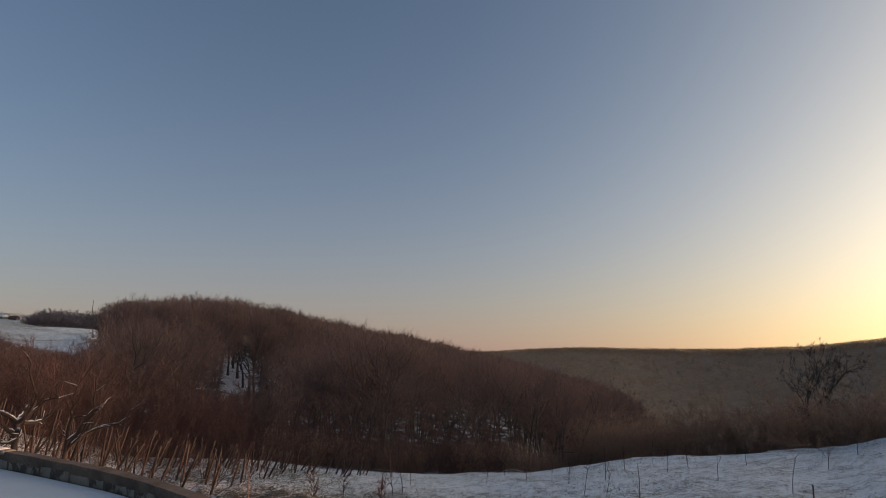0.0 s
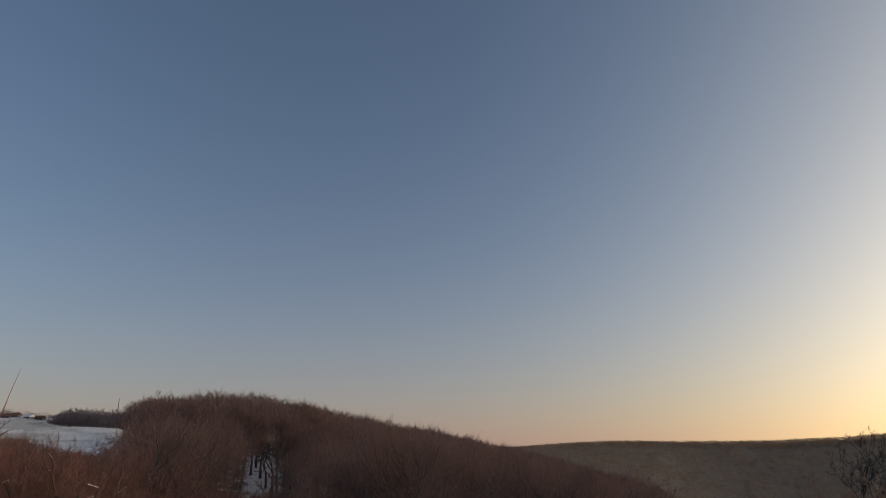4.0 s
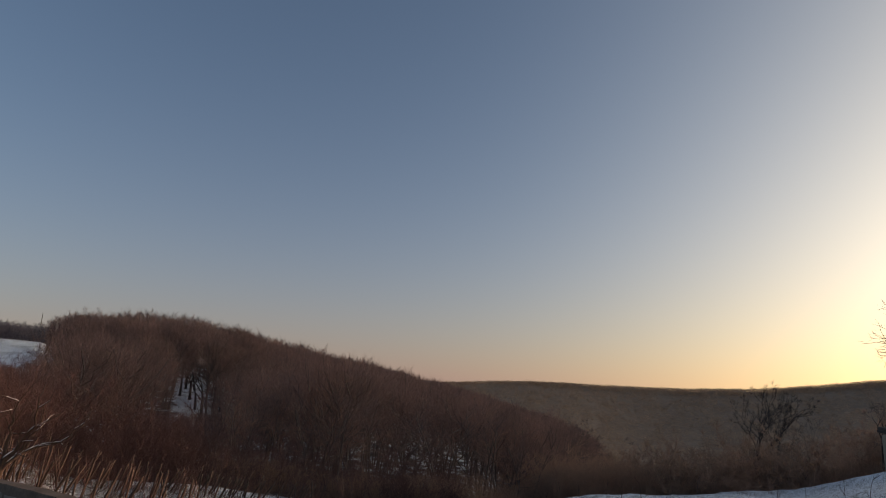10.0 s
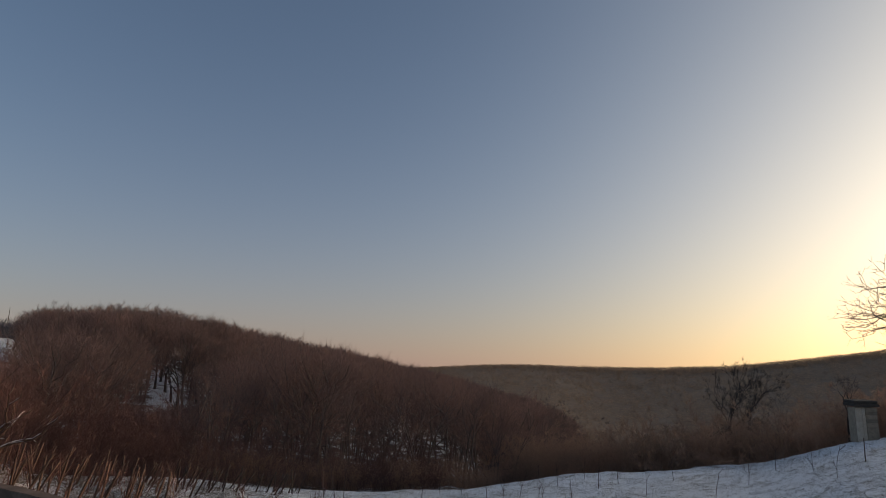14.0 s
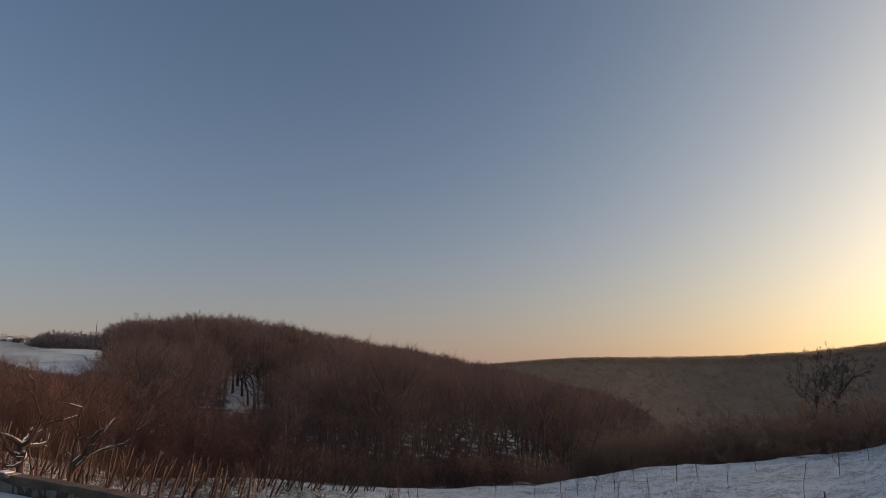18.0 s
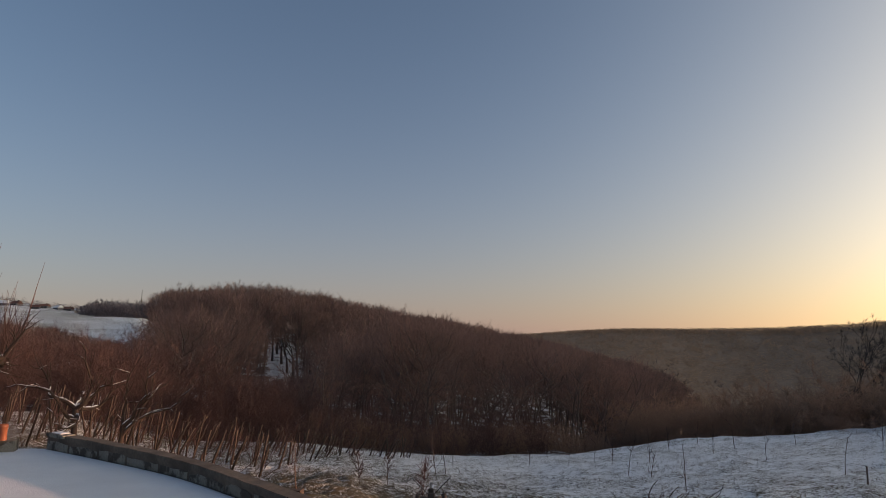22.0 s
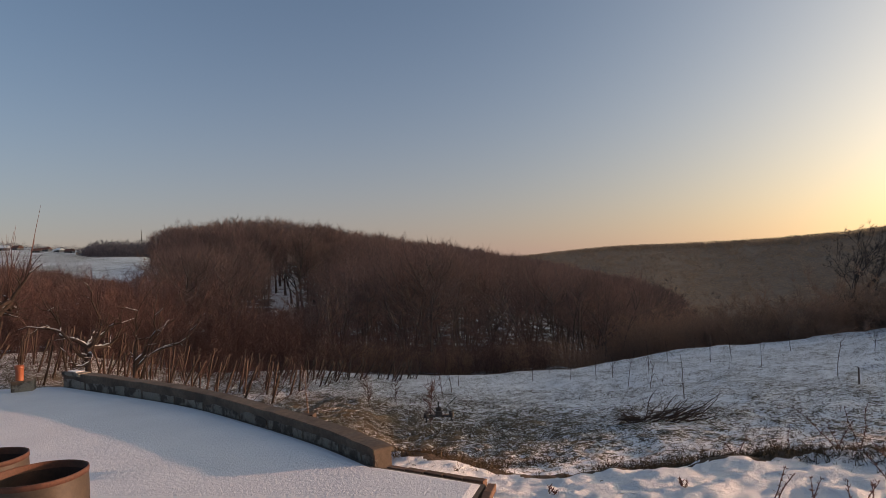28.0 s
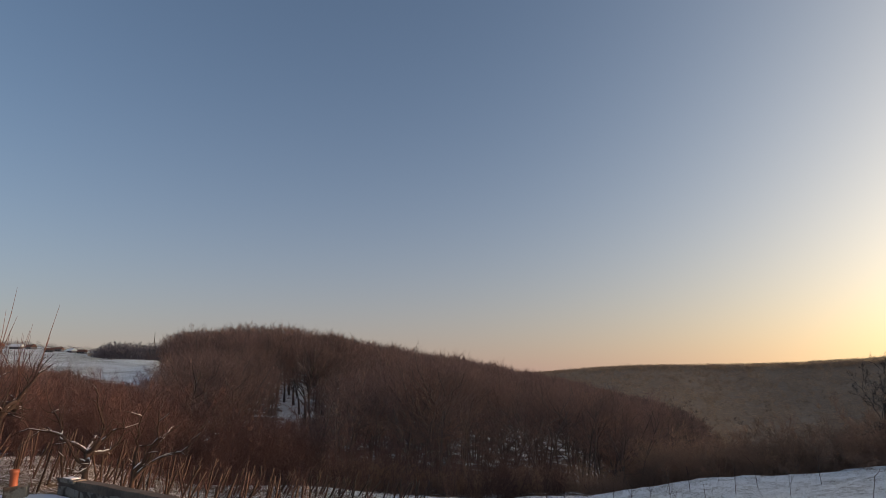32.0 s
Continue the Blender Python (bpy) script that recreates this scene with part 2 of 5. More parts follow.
MAT_WALLP = two_tone("pale_house_plaster", (0.15, 0.15, 0.17), (0.22, 0.21, 0.23), 0.5, 0.9, vary=0.2)
MAT_TILE = two_tone("red_roof_tiles", (0.12, 0.055, 0.042), (0.19, 0.085, 0.06), 0.6, 0.85, vary=0.3)
MAT_PANE = material("dark_window_glass", 0.12)[0]
MAT_PANE.node_tree.nodes["Principled BSDF"].inputs["Base Color"].default_value = (0.03, 0.035, 0.04, 1)


# ---- building helpers ----
def mesh_of(name, verts, faces, mat, smooth=False):
    me = bpy.data.meshes.new(name)
    me.from_pydata([tuple(v) for v in verts] if not isinstance(verts, list) else verts, [], faces if isinstance(faces, list) else faces.tolist())
    me.materials.append(mat)
    if smooth:
        me.polygons.foreach_set("use_smooth", [True] * len(me.polygons))
    me.update()
    return me


def soup(name, verts, tris, mat):
    """A mesh from arrays of corners and triangles, fast enough for a wood."""
    me = bpy.data.meshes.new(name)
    v, f = np.asarray(verts, np.float32), np.asarray(tris, np.int32)
    me.vertices.add(len(v))
    me.vertices.foreach_set("co", v.ravel())
    me.loops.add(len(f) * 3)
    me.loops.foreach_set("vertex_index", f.ravel())
    me.polygons.add(len(f))
    me.polygons.foreach_set("loop_start", np.arange(0, len(f) * 3, 3, dtype=np.int32))
    me.polygons.foreach_set("loop_total", np.full(len(f), 3, np.int32))
    me.materials.append(mat)
    me.update(calc_edges=True)
    return me


def part(name, bm, mat, parent, label="", smooth=False):
    """One mesh object under a thing or a part, from a bmesh."""
    me = bpy.data.meshes.new(name)
    bm.to_mesh(me)
    bm.free()
    me.materials.append(mat)
    if smooth:
        me.polygons.foreach_set("use_smooth", [True] * len(me.polygons))
    ob = new(name, me)
    ob.parent = parent
    if label:
        ob["label"] = label
    return ob


def box(bm, size, at=(0, 0, 0), turn=None, bevel=0.0):
    m = Matrix.Translation(at) @ (turn or Matrix.Identity(4)) @ Matrix.Diagonal((*size, 1))
    r = bmesh.ops.create_cube(bm, size=1.0, matrix=m)
    if bevel:
        es = list({e for v in r["verts"] for e in v.link_edges})
        bmesh.ops.bevel(bm, geom=es, offset=bevel, segments=2, affect="EDGES", profile=0.6)
    return bm


def tube_arrays(points, radii, sides):
    """Corners and triangles of a tapered tube along points."""
    p = np.asarray(points, float)
    n = len(p)
    d = np.gradient(p, axis=0)
    d /= np.linalg.norm(d, axis=1)[:, None] + 1e-9
    ref = np.array([0.31, 0.95, 0.07]) if abs(d[0, 2]) > 0.8 else np.array([0.05, 0.08, 1.0])
    a = np.cross(d, ref)
    a /= np.linalg.norm(a, axis=1)[:, None] + 1e-9
    b = np.cross(d, a)
    th = np.arange(sides) * 2 * pi / sides
    ring = a[:, None, :] * np.cos(th)[None, :, None] + b[:, None, :] * np.sin(th)[None, :, None]
    v = p[:, None, :] + ring * np.asarray(radii, float)[:, None, None]
    tris = []
    for i in range(n - 1):
        for k in range(sides):
            q, w = i * sides + k, i * sides + (k + 1) % sides
            tris += [(q, w, w + sides), (q, w + sides, q + sides)]
    return v.reshape(-1, 3), np.array(tris, np.int64)


class Soup:
    def __init__(self):
        self.v, self.f, self.n = [], [], 0

    def add(self, v, f):
        self.v.append(np.asarray(v, float))
        self.f.append(np.asarray(f, np.int64) + self.n)
        self.n += len(v)

    def tube(self, pts, radii, sides=4):
        self.add(*tube_arrays(pts, radii, sides))

    def arrays(self):
        return np.concatenate(self.v), np.concatenate(self.f)


def curved(rng, start, way, length, steps, wander, lift):
    """A crooked line from start: it wanders and bends upwards by lift."""
    p, d = np.array(start, float), np.array(way, float)
    pts = [p.copy()]
    for _ in range(steps):
        d = d + rng.normal(0, wander, 3) + np.array([0, 0, lift])
        d /= np.linalg.norm(d)
        p = p + d * length / steps
        pts.append(p.copy())
    return np.array(pts)


def sideways(rng, d, angle):
    """A direction that leaves d by the angle, at a random turn."""
    r = rng.normal(0, 1, 3)
    r -= d * np.dot(r, d)
    r /= np.linalg.norm(r) + 1e-9
    return d * cos(angle) + r * sin(angle)


def twigs(rng, s, base, way, count, length, width):
    """A spray of thin twigs round a branch end, each a sliver."""
    w = np.asarray(way) + rng.normal(0, 0.55, (count, 3))
    w[:, 2] += 0.12
    w /= np.linalg.norm(w, axis=1)[:, None]
    ln = length * rng.uniform(0.5, 1.15, (count, 1))
    side = np.cross(w, rng.normal(0, 1, (count, 3)))
    side /= np.linalg.norm(side, axis=1)[:, None] + 1e-9
    b = np.asarray(base) + rng.normal(0, 0.12 * length, (count, 3))
    v = np.stack([b - side * width / 2, b + side * width / 2, b + w * ln], 1).reshape(-1, 3)
    s.add(v, np.arange(count * 3).reshape(-1, 3))


def tree_arrays(seed, height, spread, bare, limbs, branches, sprays, twig_len, twig_w, trunk_r, lean=0.05, forks=2, sides=(6, 4, 3), ends=(1, 2, 3)):
    """A leafless tree with a rounded crown: wood (trunk and limbs) and crown (thin branches and twigs) as two soups."""
    rng = np.random.default_rng(seed)
    wood, crown = Soup(), Soup()
    for k in range(max(forks, 1)):
        sp = lean + 0.14 * (forks > 1)
        w0 = np.array([rng.normal(0, sp), rng.normal(0, sp), 1.0])
        w0 /= np.linalg.norm(w0)
        off = 0.12 * (forks > 1)
        trunk = curved(rng, (rng.normal(0, 1) * off, rng.normal(0, 1) * off, -0.4), w0, height * rng.uniform(0.66, 0.78), 7, 0.08, 0.02)
        wood.tube(trunk, trunk_r * np.linspace(1.0, 0.3, 8) * rng.uniform(0.75, 1.0), sides[0])
        for i in range(limbs):
            u = (i + rng.uniform(0, 1)) / limbs
            t = bare + (1.0 - bare) * u ** 0.8
            q = min(t, 0.999) * 7
            j = int(q)
            st = trunk[j] + (trunk[j + 1] - trunk[j]) * (q - j)
            d = trunk[j + 1] - trunk[j]
            d /= np.linalg.norm(d)
            ln = spread * (0.62 + 0.5 * sin(pi * min(u * 0.9 + 0.15, 1.0))) * rng.uniform(0.7, 1.1)
            limb = curved(rng, st, sideways(rng, d, rng.uniform(0.85, 1.25) * (1.0 - 0.55 * u)), ln, 4, 0.15, 0.07)
            wood.tube(limb, np.linspace(trunk_r * 0.40 * (1.1 - t * 0.5), 0.02, 5), sides[1])
            for b in range(branches):
                w = rng.uniform(0.3, 1.0) * 3.999
                j2 = int(w)
                st2 = limb[j2] + (limb[j2 + 1] - limb[j2]) * (w - j2)
                d2 = limb[j2 + 1] - limb[j2]
                d2 /= np.linalg.norm(d2)
                br = curved(rng, st2, sideways(rng, d2, rng.uniform(0.4, 1.0)), ln * rng.uniform(0.3, 0.55), 3, 0.16, 0.05)
                crown.tube(br[::3], (0.020, 0.006), sides[2])
                dd = br[-1] - br[-2]
                dd /= np.linalg.norm(dd)
                for e in ends:
                    twigs(rng, crown, br[e], dd * 0.5, sprays, twig_len, twig_w)
    (wv, wf), (cv, cf) = wood.arrays(), crown.arrays()
    s = height / cv[:, 2].max()
    return (wv * s, wf), (cv * s, cf)


def bow(a, b, rise, steps, rng, wander):
    """A crooked line from a to b that leaves a sideways and turns upwards."""
    a, b = np.asarray(a, float), np.asarray(b, float)
    c = np.array([b[0] * 0.65 + a[0] * 0.35, b[1] * 0.65 + a[1] * 0.35, a[2] + (b[2] - a[2]) * rise])
    t = np.linspace(0, 1, steps + 1)[:, None]
    p = a * (1 - t) ** 2 + 2 * c * t * (1 - t) + b * t ** 2
    p[1:-1] += rng.normal(0, wander, (steps - 1, 3))
    return p


def wood_tree(seed, limbs, subs, count, twig_len, twig_w, sides=(5, 3, 3), radius=2.5, stems=1):
    """A 10 m woodland tree with a rounded crown: branches reach out to an egg-shaped outline and end in fine upright twigs. Wood and crown."""
    rng = np.random.default_rng(seed)
    wood, crown = Soup(), Soup()
    mid, egg = np.array([0, 0, 6.9]), np.array([radius, radius, 3.0])
    for q in range(stems):
        off = rng.normal(0, 0.9, 2) * (stems > 1)
        trunk = curved(rng, (off[0] * 0.2, off[1] * 0.2, -0.5), np.array([off[0] * 0.12, off[1] * 0.12, 1.0]), rng.uniform(6.6, 7.6), 6, 0.06, 0.03)
        wood.tube(trunk, np.linspace(0.15, 0.05, 7) / stems ** 0.4, sides[0])
        for i in range(limbs):
            u = (i + rng.uniform()) / limbs
            k = 2.9 + 3.0 * u
            j = int(k)
            st = trunk[j] + (trunk[j + 1] - trunk[j]) * (k - j)
            a = i * 2.4 + rng.uniform(0, 0.9) + q
            low = -0.40 + 1.25 * u + rng.normal(0, 0.12)
            ring = math.sqrt(max(1 - min(abs(low), 0.97) ** 2, 0.05))
            tip = mid + egg * np.array([cos(a) * ring, sin(a) * ring, low]) * rng.uniform(0.78, 0.95)
            limb = bow(st, tip, 0.35, 4, rng, 0.12)
            wood.tube(limb, np.linspace(0.062, 0.018, 5), sides[1])
            for _ in range(subs):
                w = rng.uniform(1.2, 3.99)
                j2 = int(w)
                st2 = limb[j2] + (limb[j2 + 1] - limb[j2]) * (w - j2)
                n = (tip - mid) / egg + rng.normal(0, 0.36, 3)
                n = n / np.linalg.norm(n) * rng.uniform(0.72, 1.0)
                end = mid + egg * n
                br = bow(st2, end, 0.4, 2, rng, 0.08)
                crown.tube(br, (0.022, 0.015, 0.008), sides[2])
                out = n * 0.5 + np.array([0, 0, 0.55])
                for e in (0.45, 0.75, 1.0):
                    twigs(rng, crown, br[0] + (br[2] - br[0]) * e, out, count, twig_len, twig_w)
    (wv, wf), (cv, cf) = wood.arrays(), crown.arrays()
    s = 10.0 / np.percentile(cv[:, 2], 99.7)
    return (wv * s, wf), (cv * s, cf)


def forked_tree(seed, height, clear, levels, kids, angle, ratio, trunk_r, twig_n, twig_len, twig_w, flat=0.0, first=0.24, slim=1.0):
    """An open-grown bare tree that forks again and again; wood, crown and the limbs' lines."""
    rng = np.random.default_rng(seed)
    wood, crown, lines = Soup(), Soup(), []

    def grow(start, way, length, r, level):
        last = level == levels
        pts = curved(rng, start, way, length, 5 if level < 3 else 4, 0.19 if level else 0.03, 0.03)
        rad = np.linspace(r, r * 0.62, len(pts))
        (wood if level < 3 else crown).tube(pts, rad, 7 if level == 0 else 5 if level < 3 else 3)
        if 0 < level < 4:
            lines.append((pts, rad))
        d = pts[-1] - pts[-2]
        d /= np.linalg.norm(d)
        if last:
            twigs(rng, crown, pts[-1], d * 0.8, twig_n, twig_len, twig_w)
            return
        for k in range(kids if level else kids + 2):
            w = sideways(rng, d, angle * rng.uniform(0.55, 1.25))
            w[2] = w[2] * (1 - flat) + 0.10
            w /= np.linalg.norm(w)
            at = pts[-1] if k < 2 or level == 0 and k < 3 else pts[-2] + (pts[-1] - pts[-2]) * rng.uniform(-0.6, 0.6)
            grow(at, w, length * ratio * rng.uniform(0.75, 1.15) if level else height * first * rng.uniform(0.8, 1.15), r * (0.46 if level == 0 else 0.60), level + 1)

    grow((0, 0, -0.4), np.array([rng.normal(0, 0.04), rng.normal(0, 0.04), 1.0]), clear + 0.4, trunk_r, 0)
    (wv, wf), (cv, cf) = wood.arrays(), crown.arrays()
    s = height / np.percentile(cv[:, 2], 99.8) * np.array([slim, slim, 1.0])
    return (wv * s, wf), (cv * s, cf), [(p * s, r * s[2]) for p, r in lines]


def shrub_arrays(seed, height, spread, stems, sprays, twig_len, twig_w, pairs=2, least=0.45):
    """Crooked stems from one foot, each with forking side branches and twig sprays; wood and crown."""
    rng = np.random.default_rng(seed)
    wood, crown = Soup(), Soup()
    for k in range(stems):
        a = rng.uniform(0, 2 * pi)
        r = spread * 0.35 * rng.uniform(0, 1)
        w = np.array([cos(a) * rng.uniform(0, 0.8), sin(a) * rng.uniform(0, 0.8), 1.0])
        st = curved(rng, (cos(a) * r, sin(a) * r, -0.2), w / np.linalg.norm(w), height * rng.uniform(least, 0.95), 5, 0.22, 0.03)
        wood.tube(st, np.linspace(0.018, 0.003, 6) * (height / 4) ** 0.5, 3)
        for e in range(1, 6):
            d0 = st[e] - st[e - 1]
            d0 /= np.linalg.norm(d0)
            for _ in range(pairs):
                br = curved(rng, st[e], sideways(rng, d0, rng.uniform(0.5, 1.25)), height * rng.uniform(0.12, 0.28), 2, 0.2, 0.05)
                crown.tube(br[::2], (0.007, 0.003), 3)
                d = br[2] - br[1]
                d /= np.linalg.norm(d)
                twigs(rng, crown, br[1], d * 0.4, sprays, twig_len, twig_w)
                twigs(rng, crown, br[2], d * 0.7, sprays, twig_len, twig_w)
    (wv, wf), (cv, cf) = wood.arrays(), crown.arrays()
    s = np.array([1, 1, height / np.percentile(cv[:, 2], 98)])
    return (wv * s, wf), (cv * s, cf)


# ---- the lie of the land ----
# Seen from the eye the land is told by bearing (degrees right of the valley's mouth) and distance.
CREST_AZ = (-180, -110, -60, -42, -38, -28, -20, -14.7, -9.7, -4.6, 0.4, 6.4, 12, 17.4, 22, 27, 31, 33.3, 35, 45, 70, 110, 180)
CREST_EL = (-2.0, -2.0, -4.0, -4.5, -5.0, -7.6, -8.2, -8.8, -9.35, -9.6, -9.5, -8.9, -7.95, -7.3, -6.75, -6.2, -5.1, -4.3, -3.8, -2.0, -1.0, -1.5, -2.0)
HILL_AZ = (-180, -60, -45, -36, -33.5, -32, -30.8, -27.8, -25.5, -23.8, -20, -16, -12, -8, -4, -1.8, 0.5, 4.5, 8.6, 12, 13, 15, 20, 30, 40, 60, 180)
HILL_EL = (2.0, 1.6, 1.4, 1.0, 1.0, 1.9, 5.1, 5.0, 5.2, 5.5, 4.95, 4.2, 3.25, 2.45, 1.7, 1.2, 0.65, -0.3, -1.3, -2.3, -2.9, -4.6, -6.0, -5.0, -2.5, 0.0, 2.0)
# 45 to 76 degrees: a shoulder out of view, added to shade the hill wood
FAR_AZ = (-180, -60, -42, -36, -31, -15, 0.5, 3.4, 8, 13.8, 20, 25, 28, 31, 35, 40, 45, 50, 60, 70, 74, 75.4, 76, 77, 90, 110, 180)
FAR_EL = (2.5, 3.9, 3.6, 3.0, 2.45, 1.4, 0.95, 1.2, 1.4, 1.3, 1.25, 1.4, 1.6, 1.95, 2.4, 3.2, 5.6, 7.2, 9.0, 8.8, 6.5, 5.75, 5.35, 4.9, 4.2, 3.5, 2.5)
CREST_D = ((-180, -42, -20, 0, 12, 28, 36, 50, 180), (40, 32, 31, 34, 38, 42, 42, 40, 40))
LIP = ((-60, -13, -9, -5, 0, 12, 27, 40, 180), (7.8, 8.5, 8.25, 7.85, 7.4, 7.65, 9.0, 9.7, 9.7))
FOREST_H, FAR_H = 10.0, 2.6


def bearing(x, y):
    return math.degrees(atan2(x, y))


def eased(az, xs, ys):
    return float(np.interp((az - 1.2, az, az + 1.2), xs, ys).mean())


def wood_left(az):
    """0 where the open field lies at the far left, 1 on the wooded hill."""
    return min(max((az + 31.6) / 2.4, 0.0), 1.0)


def crest_distance(az):
    return float(np.interp(az, *CREST_D))


def ridge_distance(az):
    return float(np.interp(az, (-60, -34, -24, 0, 12, 60), (175, 170, 150, 225, 270, 270)))


def lip_distance(az):
    """Where the snow bank round the terrace breaks down to the meadow."""
    return float(np.interp(az, *LIP))


def profile(az):
    """Distances and heights of the ground along one bearing."""
    dc, dr = crest_distance(az), ridge_distance(az)
    zc = 2.2 + dc * tan(radians(eased(az, CREST_AZ, CREST_EL)))
    open_field = 1 - wood_left(az)
    zr = 2.2 + dr * tan(radians(eased(az, HILL_AZ, HILL_EL))) - FOREST_H * (1 - open_field) - 6.0 * open_field
    zf = 2.2 + 640 * tan(radians(eased(az, FAR_AZ, FAR_EL))) - FAR_H * (1 - 0.9 * open_field)
    z60 = min(zc - 0.16 * (60 - dc), zr)
    z60 = z60 * (1 - open_field) + open_field * (zc - 1.5)
    left = min(max((-12.0 - az) / 3.0, 0.0), 1.0)
    near = -0.75 * (1 - left) - 0.45 * left
    right = min(max((az - 2.0) / 10.0, 0.0), 1.0)
    zb = (zr - 16) * (1 - right) + (zr - 3) * right
    zb = zb * (1 - open_field) + open_field * (2.2 + (dr + 130) * tan(radians(1.9)))
    lip = lip_distance(az)
    ds = (0, lip - 1.0, lip, lip + 1.7, dc, 64, dr, dr + 130, 640, 900, 1600, 5200)
    # out of view the hills stay high, added to keep sun off the far ridge
    back = min(max((az - 42.0) / 3.0, 0.0), 1.0) * min(max((73.0 - az) / 3.0, 0.0), 1.0)
    slope = tan(radians(eased(az, FAR_AZ, FAR_EL))) * back
    zs = (-0.16, -0.13, -0.18 - 0.37 * left, near, zc, z60, zr, zb, zf, zf - 12 * (1 - back) + 260 * slope, zf - 60 * (1 - back) + 960 * slope, zf - 330)
    return ds, zs


def lattice(x, y, seed):
    """Smooth random hills and hollows between -1 and 1, one unit apart."""
    xi, yi = np.floor(x), np.floor(y)
    fx, fy = x - xi, y - yi
    fx, fy = fx * fx * (3 - 2 * fx), fy * fy * (3 - 2 * fy)

    def corner(a, c):
        s = np.sin(a * 127.1 + c * 311.7 + seed * 74.7) * 43758.5453
        return (s - np.floor(s)) * 2 - 1

    return (corner(xi, yi) * (1 - fx) + corner(xi + 1, yi) * fx) * (1 - fy) + (corner(xi, yi + 1) * (1 - fx) + corner(xi + 1, yi + 1) * fx) * fy


def rolls(x, y, d):
    """What relief lies on the plain shape of the land."""
    z = np.clip((d - 3.0) / 1.5, 0, 1) * np.clip((10.0 - d) / 1.5, 0, 1) * (0.035 * lattice(x * 0.9, y * 1.2, 1) + 0.034 * lattice(x * 2.3, y * 2.9, 2) + 0.026 * lattice(x * 5.3, y * 5.9, 6) + 0.014 * lattice(x * 11, y * 11, 7))
    k = np.clip((d - 5.5) / 4.0, 0, 1)
    z += k * (0.10 * lattice(x * 0.4, y * 0.4, 3) + 0.04 * lattice(x * 1.3, y * 1.3, 4))
    return z + np.clip((d - 50) / 40, 0, 1) * 1.1 * lattice(x * 0.06, y * 0.06, 5)


def roughness(x, y):
    """0 to 1: how much the grass shows through the meadow's snow."""
    def patch(cx, cy, r, w):
        q = np.clip(1.25 - np.hypot(x - cx, y - cy) / r, 0, 1)
        return w * q * q * (3 - 2 * q)

    r = np.maximum(patch(-4.0, 12.8, 8.0, 1.12), patch(1.5, 11.0, 8.0, 0.66))
    r = np.maximum(r, patch(-14.0, 21.0, 13.0, 1.0))
    r = np.maximum(r, patch(-3.5, 17.5, 7.0, 0.80))
    r = np.maximum(r, patch(1.5, 20.5, 6.0, 0.46))
    return np.maximum(np.maximum(r, patch(7.0, 14.0, 9.0, 0.46)), 0.30)


def tussocks(x, y, d):
    """Tufts that stand out of the snow: how bare each spot is, and its height."""
    # lines of tufts lie across the slope
    n = 0.45 * lattice(x * 3.3, y * 3.7, 21) + 0.42 * lattice(x * 6.7, y * 7.1, 22) + 0.22 * lattice(x * 0.5, y * 0.5, 24)
    bare = np.clip(n * 0.40 + (roughness(x, y) - 0.5) * 0.62 + 0.385, 0, 1)
    on = np.clip((d - 8.6) / 1.0, 0, 1) * np.clip((60 - d) / 15, 0, 1)
    # far field: streaky bare ground, thickened to darken it in place of shade
    field = np.clip((d - 150) / 30, 0, 1) * (0.42 + 0.24 * lattice(x * 0.05, y * 0.16, 25))
    return bare * on + field, on * (0.045 * np.clip(n + 0.25, 0, 1) + 0.02 * n) * (0.4 + roughness(x, y))


def ground_height(x, y):
    d = hypot(x, y)
    z = float(np.interp(d, *profile(bearing(x, y))))
    x, y, d = np.float64(x), np.float64(y), np.float64(d)
    return z + float(rolls(x, y, d)) + float(tussocks(x, y, d)[1]) * 0.5


def at_ground(az, d, dz=0.0):
    x, y = d * sin(radians(az)), d * cos(radians(az))
    return Vector((x, y, ground_height(x, y) + dz))


